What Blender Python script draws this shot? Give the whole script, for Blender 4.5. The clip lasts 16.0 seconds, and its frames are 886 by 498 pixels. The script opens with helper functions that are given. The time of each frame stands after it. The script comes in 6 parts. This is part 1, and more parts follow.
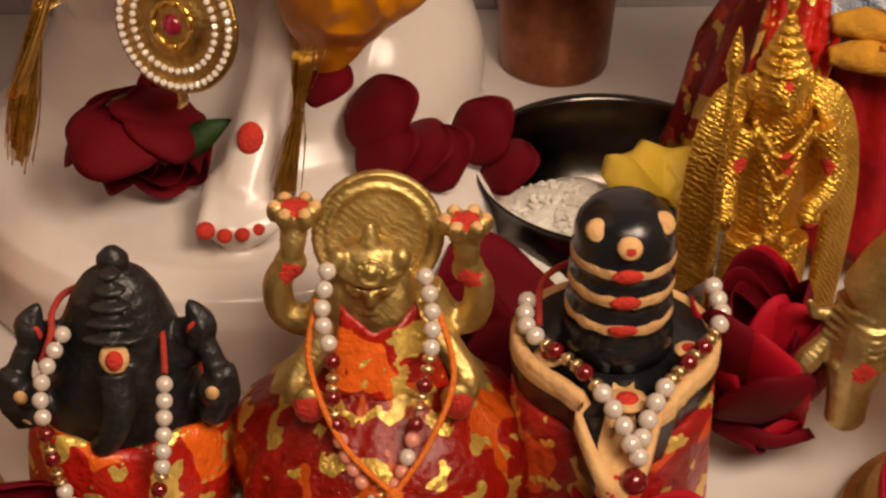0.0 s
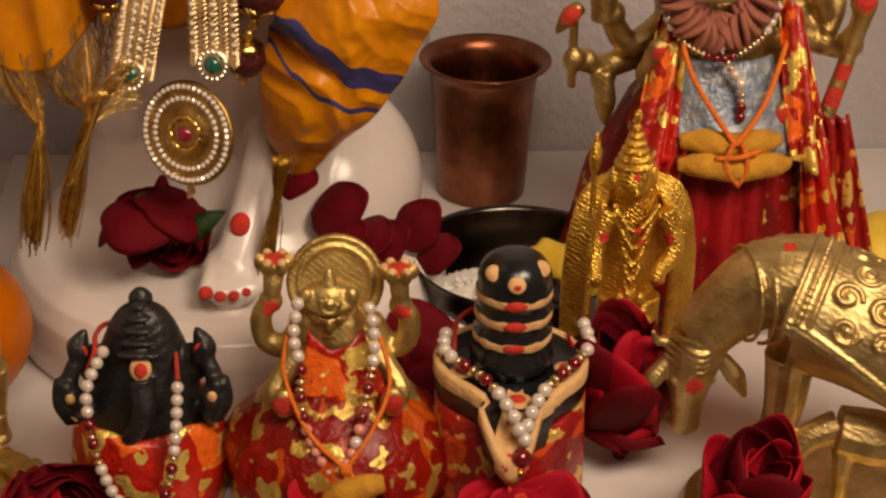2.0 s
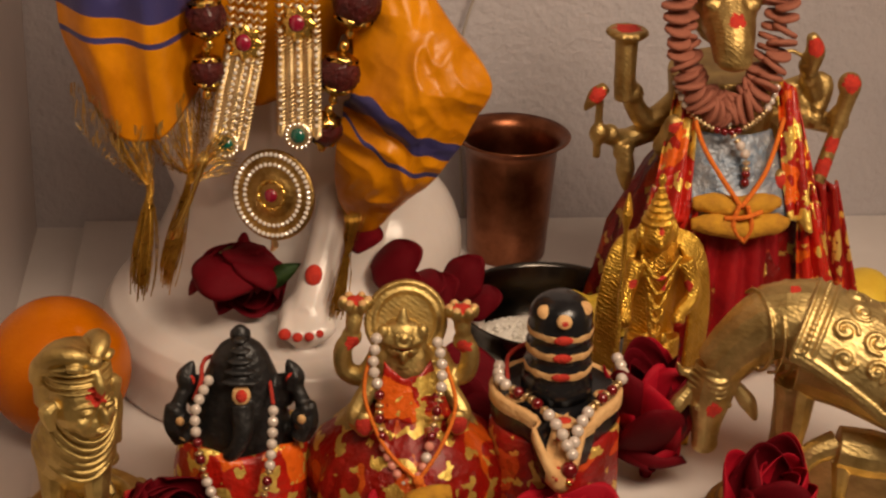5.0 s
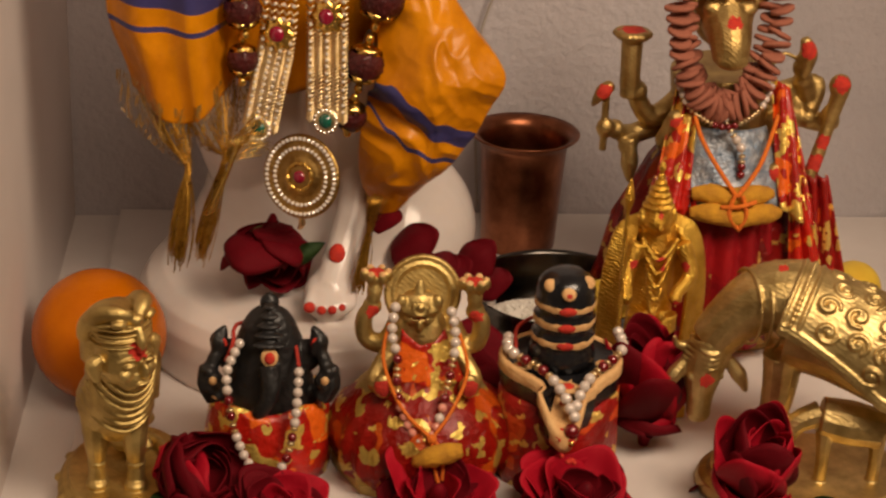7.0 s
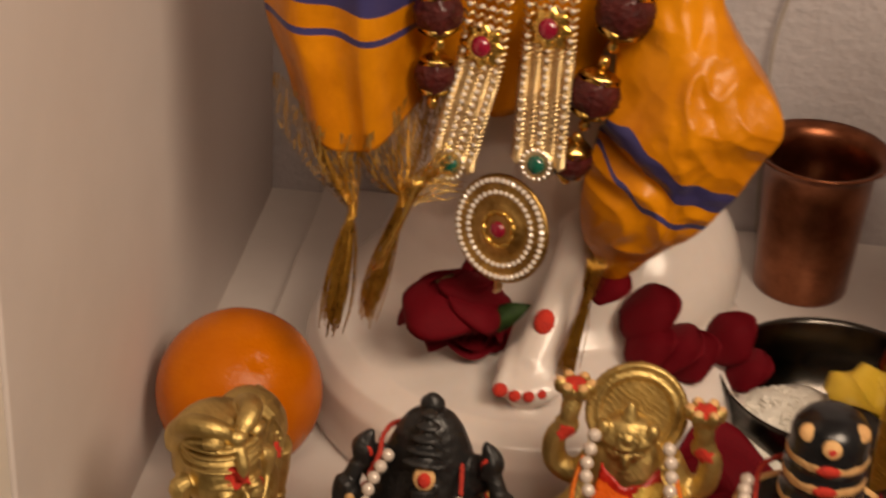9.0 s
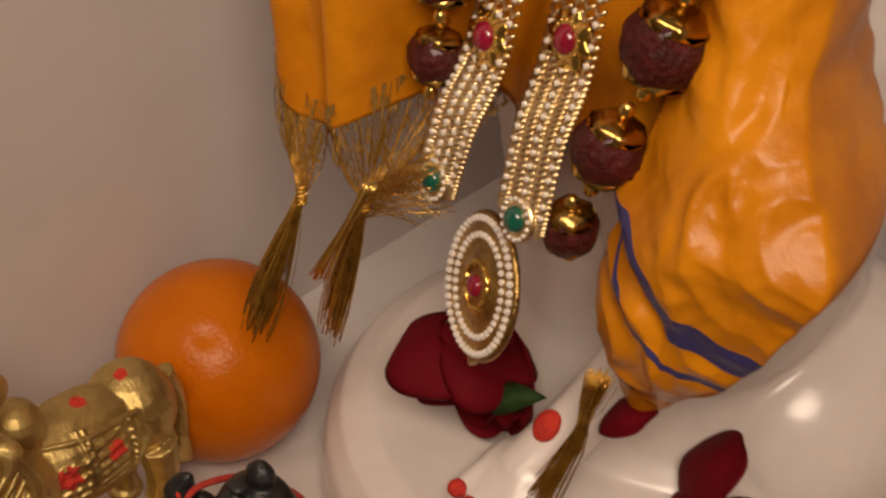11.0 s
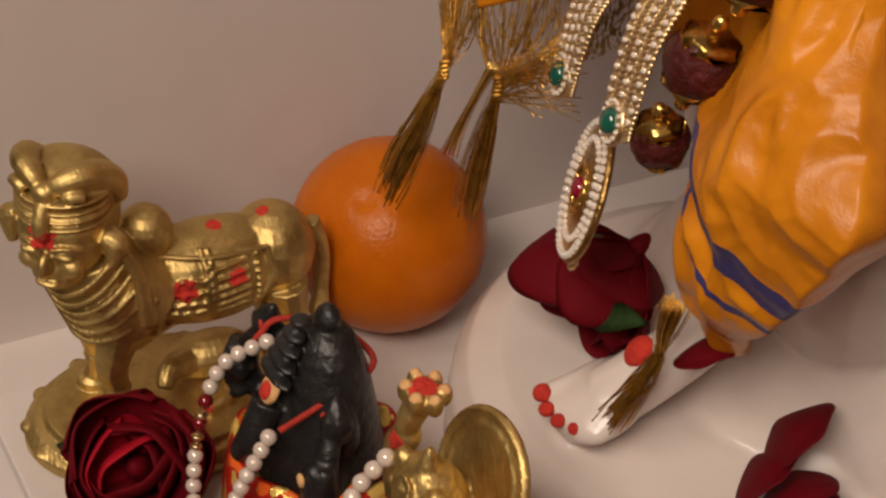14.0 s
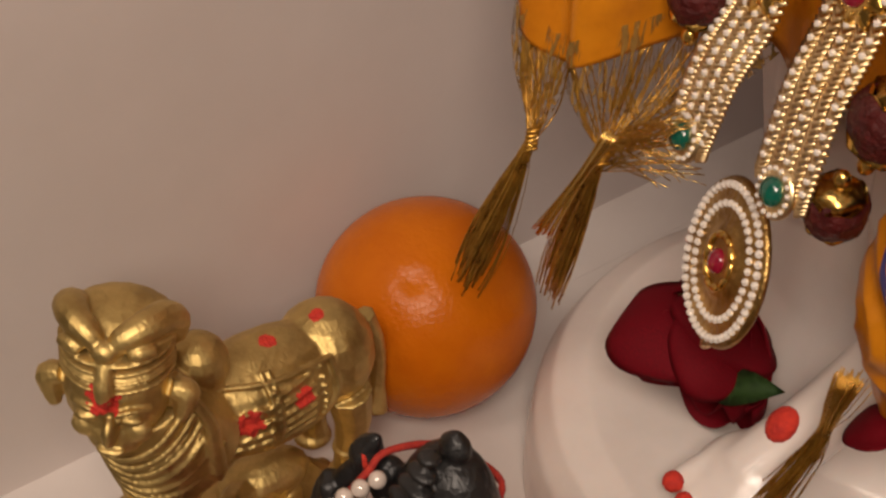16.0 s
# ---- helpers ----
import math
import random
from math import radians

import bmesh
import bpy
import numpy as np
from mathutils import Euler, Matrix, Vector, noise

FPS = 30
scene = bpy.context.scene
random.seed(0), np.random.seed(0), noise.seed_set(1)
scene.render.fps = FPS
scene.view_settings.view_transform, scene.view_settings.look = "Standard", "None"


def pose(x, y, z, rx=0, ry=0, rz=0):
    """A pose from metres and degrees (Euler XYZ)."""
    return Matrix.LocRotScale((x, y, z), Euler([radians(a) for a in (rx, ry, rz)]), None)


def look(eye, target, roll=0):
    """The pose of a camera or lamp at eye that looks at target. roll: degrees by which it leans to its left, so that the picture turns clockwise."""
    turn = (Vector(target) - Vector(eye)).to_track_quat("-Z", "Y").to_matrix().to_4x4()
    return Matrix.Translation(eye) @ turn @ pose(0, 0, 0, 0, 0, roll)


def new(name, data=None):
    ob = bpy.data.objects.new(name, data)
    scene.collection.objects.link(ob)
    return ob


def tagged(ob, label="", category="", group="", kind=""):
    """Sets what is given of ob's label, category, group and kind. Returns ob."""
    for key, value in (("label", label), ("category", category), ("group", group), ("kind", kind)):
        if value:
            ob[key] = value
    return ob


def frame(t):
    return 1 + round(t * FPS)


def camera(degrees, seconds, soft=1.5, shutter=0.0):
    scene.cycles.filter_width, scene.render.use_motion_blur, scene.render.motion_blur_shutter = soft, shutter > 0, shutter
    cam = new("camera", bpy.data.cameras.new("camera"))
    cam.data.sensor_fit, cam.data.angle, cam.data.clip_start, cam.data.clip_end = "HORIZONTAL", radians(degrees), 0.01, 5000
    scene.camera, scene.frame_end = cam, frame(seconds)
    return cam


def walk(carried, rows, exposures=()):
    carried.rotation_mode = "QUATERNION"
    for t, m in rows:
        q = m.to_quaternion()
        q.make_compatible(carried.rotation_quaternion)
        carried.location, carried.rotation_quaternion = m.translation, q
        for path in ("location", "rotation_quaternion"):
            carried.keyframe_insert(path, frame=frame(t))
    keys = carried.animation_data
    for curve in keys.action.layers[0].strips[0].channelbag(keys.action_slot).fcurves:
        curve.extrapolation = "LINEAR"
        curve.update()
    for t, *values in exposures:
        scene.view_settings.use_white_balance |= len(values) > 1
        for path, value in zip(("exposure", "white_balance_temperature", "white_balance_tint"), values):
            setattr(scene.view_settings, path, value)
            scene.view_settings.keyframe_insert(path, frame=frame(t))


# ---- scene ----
cam = camera(28.0, 16.0, soft=2.4, shutter=0.4)
walk(cam, [
    (0.0, pose(0.1758, -0.5557, 0.4376, 55.02, -1.01, -3.46)),
    (0.5, pose(0.1854, -0.6060, 0.4479, 56.85, -1.25, -3.83)),
    (1.0, pose(0.1937, -0.6678, 0.4715, 58.56, -1.62, -3.95)),
    (1.5, pose(0.1864, -0.7258, 0.4830, 60.42, -1.66, -3.89)),
    (2.0, pose(0.1762, -0.7725, 0.4955, 61.93, -1.46, -4.24)),
    (2.5, pose(0.1508, -0.7813, 0.5101, 63.08, -1.55, -5.72)),
    (3.0, pose(0.1195, -0.8023, 0.5285, 63.99, -1.36, -6.64)),
    (3.5, pose(0.0963, -0.8306, 0.5260, 64.24, -1.37, -7.11)),
    (4.0, pose(0.0914, -0.8551, 0.5276, 64.45, -1.39, -6.53)),
    (4.5, pose(0.1106, -0.8774, 0.5377, 64.45, -1.69, -5.87)),
    (4.7, pose(0.1128, -0.8846, 0.5350, 64.58, -1.85, -5.71)),
    (6.8, pose(0.1076, -0.9730, 0.5359, 66.01, -2.73, -5.14)),
    (7.0, pose(0.1048, -0.9774, 0.5392, 65.86, -2.68, -4.78)),
    (7.5, pose(0.1027, -0.9796, 0.5404, 65.48, -2.60, -3.60)),
    (8.0, pose(0.1213, -0.9626, 0.5499, 63.71, -2.35, -1.18)),
    (8.5, pose(0.1595, -0.8404, 0.5359, 62.18, -2.38, 2.15)),
    (9.0, pose(0.1652, -0.6992, 0.5391, 59.88, -2.95, 7.41)),
    (9.5, pose(0.2204, -0.6190, 0.5331, 57.91, -3.45, 14.24)),
    (9.7, pose(0.2671, -0.5906, 0.5312, 57.40, -3.90, 17.37)),
    (11.8, pose(0.4239, -0.2872, 0.4874, 52.07, -4.50, 53.07)),
    (12.0, pose(0.4399, -0.2774, 0.4893, 51.89, -4.59, 55.43)),
    (12.5, pose(0.4712, -0.2669, 0.4825, 52.14, -4.50, 60.41)),
    (13.0, pose(0.4996, -0.2792, 0.4814, 52.82, -4.63, 62.91)),
    (13.5, pose(0.5072, -0.2840, 0.4832, 52.98, -4.92, 62.93)),
    (14.0, pose(0.5014, -0.2898, 0.4807, 52.29, -5.02, 61.60)),
    (14.5, pose(0.4757, -0.2951, 0.4739, 51.40, -5.00, 58.99)),
    (15.0, pose(0.4280, -0.3232, 0.4749, 51.04, -4.70, 55.87)),
    (15.5, pose(0.3841, -0.3324, 0.4697, 50.58, -4.77, 52.23)),
    (16.0, pose(0.3544, -0.3340, 0.4676, 50.49, -4.64, 50.04)),
], exposures=[(0.0, 0.12, 6650, 10), (1.5, -0.08, 6700, 10), (7.0, -0.12, 6800, 10), (9.5, -0.08, 6700, 10), (12.0, -0.28, 6150, 10), (16.0, -0.08, 5980, 10)])

# ---- world and light ----
world = bpy.data.worlds.new("world")
scene.world = world
world.use_nodes = True
bg = world.node_tree.nodes["Background"]
bg.inputs["Color"].default_value = (0.75, 0.62, 0.5, 1)
bg.inputs["Strength"].default_value = 0.05


def area_lamp(name, eye, target, w, h, power, colour):
    data = bpy.data.lights.new(name, "AREA")
    data.shape, data.size, data.size_y, data.energy, data.color = "ELLIPSE", w, h, power, colour
    ob = new(name, data)
    ob.matrix_world = look(eye, target)
    return ob


area_lamp("ceiling_lamp_light", (0.64, -0.68, 0.96), (0.2, 0.0, 0.05), 0.46, 0.46, 11.2, (1.0, 0.79, 0.60))
# added fill without a known source: brightens the room walls that the brass reflects
area_lamp("room_fill_light", (0.3, -1.7, 2.1), (0.3, -1.5, 0.0), 0.8, 0.8, 20.0, (1.0, 0.77, 0.58))


# ---- materials ----
def surf(name, a, b=None, scale=40.0, rough=0.5, metal=0.0, bump=0.0, bscale=200.0, coat=0.0, sss=0.0, trans=0.0, detail=6.0,
         rough2=None, sheen=0.0, bump2=0.0, bscale2=30.0):
    m = bpy.data.materials.new(name)
    m.use_nodes = True
    nt = m.node_tree
    p = nt.nodes["Principled BSDF"]
    b = b or tuple(c * 0.7 for c in a)
    co = nt.nodes.new("ShaderNodeTexCoord")
    n = nt.nodes.new("ShaderNodeTexNoise")
    n.inputs["Scale"].default_value, n.inputs["Detail"].default_value, n.inputs["Roughness"].default_value = scale, detail, 0.62
    nt.links.new(co.outputs["Object"], n.inputs["Vector"])
    r = nt.nodes.new("ShaderNodeValToRGB")
    r.color_ramp.elements[0].position, r.color_ramp.elements[1].position = 0.36, 0.64
    r.color_ramp.elements[0].color, r.color_ramp.elements[1].color = (*b, 1), (*a, 1)
    nt.links.new(n.outputs["Fac"], r.inputs["Fac"])
    nt.links.new(r.outputs["Color"], p.inputs["Base Color"])
    mr = nt.nodes.new("ShaderNodeMapRange")
    mr.inputs["To Min"].default_value, mr.inputs["To Max"].default_value = rough, rough2 if rough2 is not None else min(1, rough * 1.35)
    nt.links.new(n.outputs["Fac"], mr.inputs["Value"])
    nt.links.new(mr.outputs["Result"], p.inputs["Roughness"])
    p.inputs["Metallic"].default_value = metal
    p.inputs["Coat Weight"].default_value = coat
    p.inputs["Coat Roughness"].default_value = 0.12
    p.inputs["Sheen Weight"].default_value = sheen
    if sss:
        p.inputs["Subsurface Weight"].default_value = sss
        p.inputs["Subsurface Radius"].default_value = (0.006, 0.004, 0.003)
    if trans:
        p.inputs["Transmission Weight"].default_value = trans
    last = None
    for strength, sc in ((bump2, bscale2), (bump, bscale)):
        if strength:
            n2 = nt.nodes.new("ShaderNodeTexNoise")
            n2.inputs["Scale"].default_value, n2.inputs["Detail"].default_value = sc, 4
            nt.links.new(co.outputs["Object"], n2.inputs["Vector"])
            bm_ = nt.nodes.new("ShaderNodeBump")
            bm_.inputs["Strength"].default_value, bm_.inputs["Distance"].default_value = strength, 0.002
            nt.links.new(n2.outputs["Fac"], bm_.inputs["Height"])
            if last:
                nt.links.new(last, bm_.inputs["Normal"])
            last = bm_.outputs["Normal"]
    if last:
        nt.links.new(last, p.inputs["Normal"])
    return m


def engraved(name, a, b, rough, pitch, strength=0.7):
    """Cast metal with fine chased relief: scales and lines."""
    m = surf(name, a, b, 60, rough, 1.0, 0.25, 500, rough2=rough + 0.22)
    nt = m.node_tree
    p = nt.nodes["Principled BSDF"]
    co = nt.nodes.new("ShaderNodeTexCoord")
    v = nt.nodes.new("ShaderNodeTexVoronoi")
    v.feature = "DISTANCE_TO_EDGE"
    v.inputs["Scale"].default_value = pitch
    nt.links.new(co.outputs["Object"], v.inputs["Vector"])
    mr = nt.nodes.new("ShaderNodeMapRange")
    mr.inputs["From Max"].default_value = 0.18
    nt.links.new(v.outputs["Distance"], mr.inputs["Value"])
    w = nt.nodes.new("ShaderNodeTexWave")
    w.bands_direction = "DIAGONAL"
    w.inputs["Scale"].default_value, w.inputs["Distortion"].default_value, w.inputs["Detail"].default_value = pitch * 0.55, 6, 2
    nt.links.new(co.outputs["Object"], w.inputs["Vector"])
    mx = nt.nodes.new("ShaderNodeMath")
    mx.operation = "MULTIPLY"
    nt.links.new(mr.outputs["Result"], mx.inputs[0])
    nt.links.new(w.outputs["Fac"], mx.inputs[1])
    bu = nt.nodes.new("ShaderNodeBump")
    bu.inputs["Strength"].default_value, bu.inputs["Distance"].default_value = strength, 0.0012
    nt.links.new(mx.outputs[0], bu.inputs["Height"])
    nt.links.new(bu.outputs["Normal"], p.inputs["Normal"])
    return m


def printed(name, red, gold, scale, cut=0.56, orange=(0.75, 0.13, 0.02)):
    """Red satin with foil flowers."""
    m = surf(name, red, tuple(c * 0.55 for c in red), 30, 0.26, 0.0, 0.5, 350, bump2=1.0, bscale2=110, coat=0.25)
    nt = m.node_tree
    p = nt.nodes["Principled BSDF"]
    co = nt.nodes.new("ShaderNodeTexCoord")
    n0 = nt.nodes.new("ShaderNodeTexNoise")
    n0.inputs["Scale"].default_value, n0.inputs["Detail"].default_value = scale, 2.5
    nt.links.new(co.outputs["Object"], n0.inputs["Vector"])
    st = nt.nodes.new("ShaderNodeMath")
    st.operation = "GREATER_THAN"
    st.inputs[1].default_value = cut
    nt.links.new(n0.outputs["Fac"], st.inputs[0])
    n1 = nt.nodes.new("ShaderNodeTexNoise")
    n1.inputs["Scale"].default_value, n1.inputs["Detail"].default_value = scale * 0.6, 1.0
    mp = nt.nodes.new("ShaderNodeMapping")
    mp.inputs["Location"].default_value = (3.1, 1.7, 0.4)
    nt.links.new(co.outputs["Object"], mp.inputs["Vector"])
    nt.links.new(mp.outputs["Vector"], n1.inputs["Vector"])
    so = nt.nodes.new("ShaderNodeMath")
    so.operation = "GREATER_THAN"
    so.inputs[1].default_value = 0.60
    nt.links.new(n1.outputs["Fac"], so.inputs[0])
    old = p.inputs["Base Color"].links[0].from_socket
    m1 = nt.nodes.new("ShaderNodeMix")
    m1.data_type = "RGBA"
    m1.inputs["B"].default_value = (*orange, 1)
    nt.links.new(so.outputs[0], m1.inputs["Factor"])
    nt.links.new(old, m1.inputs["A"])
    m2 = nt.nodes.new("ShaderNodeMix")
    m2.data_type = "RGBA"
    m2.inputs["B"].default_value = (*gold, 1)
    nt.links.new(st.outputs[0], m2.inputs["Factor"])
    nt.links.new(m1.outputs["Result"], m2.inputs["A"])
    nt.links.new(m2.outputs["Result"], p.inputs["Base Color"])
    foil = nt.nodes.new("ShaderNodeMath")
    foil.operation = "MULTIPLY"
    foil.inputs[1].default_value = 0.55
    nt.links.new(st.outputs[0], foil.inputs[0])
    nt.links.new(foil.outputs[0], p.inputs["Metallic"])
    return m


BRASS = engraved("brass", (0.72, 0.54, 0.21), (0.44, 0.31, 0.11), 0.40, 260, 0.12)
BRASS_CHASED = engraved("brass_chased", (0.76, 0.58, 0.26), (0.48, 0.34, 0.13), 0.38, 240, 0.14)
BRASS_OLD = engraved("brass_old", (0.62, 0.45, 0.18), (0.40, 0.26, 0.09), 0.38, 300, 0.2)
GOLD = engraved("gilt", (0.92, 0.60, 0.11), (0.68, 0.38, 0.05), 0.30, 420, 0.5)
GOLD_SHINY = surf("gold_shiny", (0.90, 0.64, 0.20), (0.75, 0.47, 0.10), 80, 0.18, 1.0)
GOLD_DARK = surf("antique_gold", (0.55, 0.36, 0.12), (0.34, 0.20, 0.06), 140, 0.30, 1.0, 0.4, 500)
SILVERGOLD = surf("pale_gold", (0.90, 0.74, 0.45), (0.70, 0.52, 0.27), 120, 0.30, 1.0)
COPPER = surf("copper", (0.33, 0.125, 0.062), (0.18, 0.062, 0.030), 45, 0.24, 1.0, 0.05, 150, rough2=0.42)
STEEL = surf("steel", (0.10, 0.090, 0.08), (0.06, 0.055, 0.05), 60, 0.18, 1.0)
BLACKSTONE = surf("black_stone", (0.018, 0.017, 0.017), (0.009, 0.009, 0.01), 70, 0.34, 0.0, 0.5, 260, bump2=0.4, bscale2=90)
BLACKPAINT = surf("black_paint", (0.012, 0.012, 0.014), (0.008, 0.008, 0.009), 50, 0.20, 0.0, 0.1, 200)
CREAM = surf("sandal_paste", (0.72, 0.45, 0.20), (0.60, 0.33, 0.13), 150, 0.7, 0.0, 0.5, 400)
RED = surf("vermilion", (0.60, 0.035, 0.015), (0.42, 0.02, 0.012), 300, 0.7, 0.0, 0.6, 700)
MARBLE = surf("marble", (0.74, 0.67, 0.63), (0.66, 0.59, 0.55), 14, 0.20, 0.0, 0.04, 60, sss=0.2, coat=0.08)
SHELF = surf("shelf_white", (0.70, 0.65, 0.62), (0.63, 0.58, 0.55), 10, 0.28, 0.0, 0.03, 90)
PLASTER = surf("plaster", (0.52, 0.485, 0.50), (0.46, 0.43, 0.445), 6, 0.7, 0.0, 0.8, 170, bump2=0.4, bscale2=60)
SIDE = surf("side_panel", (0.68, 0.615, 0.59), (0.62, 0.56, 0.535), 5, 0.6, 0.0, 0.05, 120)
PANEL = surf("cream_panel", (0.80, 0.75, 0.68), (0.76, 0.70, 0.63), 8, 0.45)
ROOM = surf("room_wall", (0.42, 0.37, 0.32), (0.37, 0.33, 0.28), 2, 0.8)
ORANGE = surf("orange_peel", (0.54, 0.140, 0.0008), (0.46, 0.105, 0.0006), 30, 0.22, 0.0, 0.20, 520)
YELLOW = surf("yellow_peel", (0.80, 0.55, 0.05), (0.72, 0.46, 0.04), 40, 0.42, 0.0, 0.2, 300, sss=0.05)
ROSE = surf("rose_petal", (0.155, 0.002, 0.008), (0.085, 0.0015, 0.005), 60, 0.58, 0.0, 0.25, 300)
ROSE_LIGHT = surf("rose_petal_bright", (0.46, 0.006, 0.022), (0.30, 0.004, 0.014), 60, 0.5, 0.0, 0.25, 300)
LEAF = surf("leaf", (0.06, 0.13, 0.03), (0.035, 0.08, 0.02), 80, 0.5, 0.0, 0.3, 300)
SEPAL = surf("sepal", (0.30, 0.27, 0.12), (0.20, 0.17, 0.06), 80, 0.5)
PEARL = surf("pearl", (0.70, 0.61, 0.54), (0.60, 0.51, 0.44), 200, 0.12, 0.12, coat=0.9)
GARNET = surf("garnet_bead", (0.22, 0.006, 0.010), (0.12, 0.003, 0.006), 200, 0.10, 0.25, coat=0.8)
PINKPEARL = surf("pink_pearl", (0.72, 0.30, 0.22), (0.62, 0.22, 0.16), 200, 0.2, 0.0, coat=0.5)
CRYSTAL = surf("rhinestone", (0.95, 0.90, 0.84), (0.84, 0.77, 0.69), 400, 0.10, 0.2, coat=1.0)
RUBY = surf("ruby_glass", (0.30, 0.006, 0.035), (0.20, 0.004, 0.02), 200, 0.08, 0.0, coat=1.0)
EMERALD = surf("emerald_glass", (0.005, 0.11, 0.07), (0.004, 0.07, 0.05), 200, 0.10, 0.0, coat=1.0)
SEED = surf("rudraksha_seed", (0.085, 0.010, 0.009), (0.04, 0.005, 0.005), 160, 0.42, 0.0, 1.0, 420, coat=0.3)
SATIN = surf("yellow_satin", (0.68, 0.250, 0.005), (0.44, 0.140, 0.003), 22, 0.27, 0.0, 0.07, 1100, bump2=0.22, bscale2=110)


def banded(m, colour):
    """Woven stripe: violet where the cloth's own "band" value is below nought."""
    nt = m.node_tree
    p = nt.nodes["Principled BSDF"]
    at = nt.nodes.new("ShaderNodeAttribute")
    at.attribute_name = "band"
    lt = nt.nodes.new("ShaderNodeMath")
    lt.operation = "LESS_THAN"
    lt.inputs[1].default_value = 0.0
    nt.links.new(at.outputs["Fac"], lt.inputs[0])
    mx = nt.nodes.new("ShaderNodeMix")
    mx.data_type = "RGBA"
    mx.inputs["B"].default_value = (*colour, 1)
    nt.links.new(lt.outputs[0], mx.inputs["Factor"])
    nt.links.new(p.inputs["Base Color"].links[0].from_socket, mx.inputs["A"])
    nt.links.new(mx.outputs["Result"], p.inputs["Base Color"])


banded(SATIN, (0.050, 0.045, 0.150))


def sheer(name, colour, cover):
    """Open gauze: fine fibres with gaps between them."""
    m = surf(name, colour, None, 300, 0.22, 0.3)
    nt = m.node_tree
    p, out = nt.nodes["Principled BSDF"], nt.nodes["Material Output"]
    co = nt.nodes.new("ShaderNodeTexCoord")
    mp = nt.nodes.new("ShaderNodeMapping")
    mp.inputs["Scale"].default_value = (1, 1, 0.12)
    n = nt.nodes.new("ShaderNodeTexNoise")
    n.inputs["Scale"].default_value, n.inputs["Detail"].default_value = 900, 2
    nt.links.new(co.outputs["Object"], mp.inputs["Vector"])
    nt.links.new(mp.outputs["Vector"], n.inputs["Vector"])
    gt = nt.nodes.new("ShaderNodeMapRange")
    gt.inputs["From Min"].default_value, gt.inputs["From Max"].default_value = 0.62 - cover, 0.72 - cover
    nt.links.new(n.outputs["Fac"], gt.inputs["Value"])
    tr = nt.nodes.new("ShaderNodeBsdfTransparent")
    mx = nt.nodes.new("ShaderNodeMixShader")
    nt.links.new(gt.outputs["Result"], mx.inputs["Fac"])
    nt.links.new(tr.outputs[0], mx.inputs[1])
    nt.links.new(p.outputs[0], mx.inputs[2])
    nt.links.new(mx.outputs[0], out.inputs["Surface"])
    return m


GAUZE = sheer("gold_gauze", (0.42, 0.24, 0.06), 0.15)
THREAD = surf("gold_thread", (0.66, 0.38, 0.06), (0.40, 0.20, 0.03), 200, 0.24, 0.85)
ORANGE_THREAD = surf("orange_thread", (0.80, 0.20, 0.015), (0.65, 0.13, 0.01), 500, 0.7, 0.0, 0.6, 900)
RED_THREAD = surf("red_thread", (0.50, 0.04, 0.02), (0.36, 0.02, 0.015), 500, 0.7, 0.0, 0.6, 900)
TURMERIC = surf("turmeric", (0.58, 0.29, 0.02), (0.42, 0.19, 0.015), 90, 0.8, 0.0, 0.7, 250)
RICE = surf("rice", (0.88, 0.85, 0.78), (0.68, 0.64, 0.56), 200, 0.6)
DISC = surf("garland_wood", (0.42, 0.15, 0.09), (0.30, 0.09, 0.055), 120, 0.6, 0.0, 0.4, 500)
SILVER_CLOTH = surf("silver_brocade", (0.42, 0.44, 0.47), (0.13, 0.19, 0.27), 90, 0.38, 0.4, 0.8, 260, bump2=1.0, bscale2=110)
PRINT = printed("red_gold_print", (0.56, 0.016, 0.008), (0.95, 0.68, 0.16), 88, 0.555, (0.78, 0.13, 0.012))
PRINT_DARK = printed("maroon_gold_print", (0.40, 0.012, 0.010), (0.85, 0.55, 0.14), 80, 0.585, (0.60, 0.07, 0.015))
REDSATIN = surf("crimson_satin", (0.36, 0.008, 0.012), (0.20, 0.004, 0.008), 40, 0.45, 0.0, 0.4, 200)

for m_, s_ in ((ROSE, 0.12), (ROSE_LIGHT, 0.15), (SEED, 0.2), (ORANGE, 0.20), (REDSATIN, 0.25), (SATIN, 0.26)):
    m_.node_tree.nodes["Principled BSDF"].inputs["Specular IOR Level"].default_value = s_


# ---- mesh helpers ----
def finish(name, bm, mats, smooth=True):
    me = bpy.data.meshes.new(name)
    bm.normal_update()
    bm.to_mesh(me)
    bm.free()
    for m in (mats if isinstance(mats, (list, tuple)) else [mats]):
        me.materials.append(m)
    if smooth:
        me.polygons.foreach_set("use_smooth", [True] * len(me.polygons))
    me.update()
    return me


def solo(name, bm, mats, label, category, kind="", group="", smooth=True):
    return tagged(new(name, finish(name, bm, mats, smooth)), label, category, group, kind)


def thing(name, loc, label, category, group=""):
    ob = tagged(new(name), label, category, group)
    ob.empty_display_size = 0.01
    ob.location = loc
    return ob


def part(name, bm, mats, parent, label="", smooth=True):
    """One mesh, given in world metres, under a thing or a part."""
    return under(new(name, bm if isinstance(bm, bpy.types.Mesh) else finish(name, bm, mats, smooth)), parent, Matrix.Identity(4), label)


def under(ob, parent, m, label=""):
    ob.parent = parent
    top = parent if not parent.parent else None
    ob.matrix_parent_inverse = Matrix.Translation(-top.location) if top and top.type == "EMPTY" else Matrix.Identity(4)
    ob.matrix_basis = m
    if label:
        ob["label"] = label
    return ob


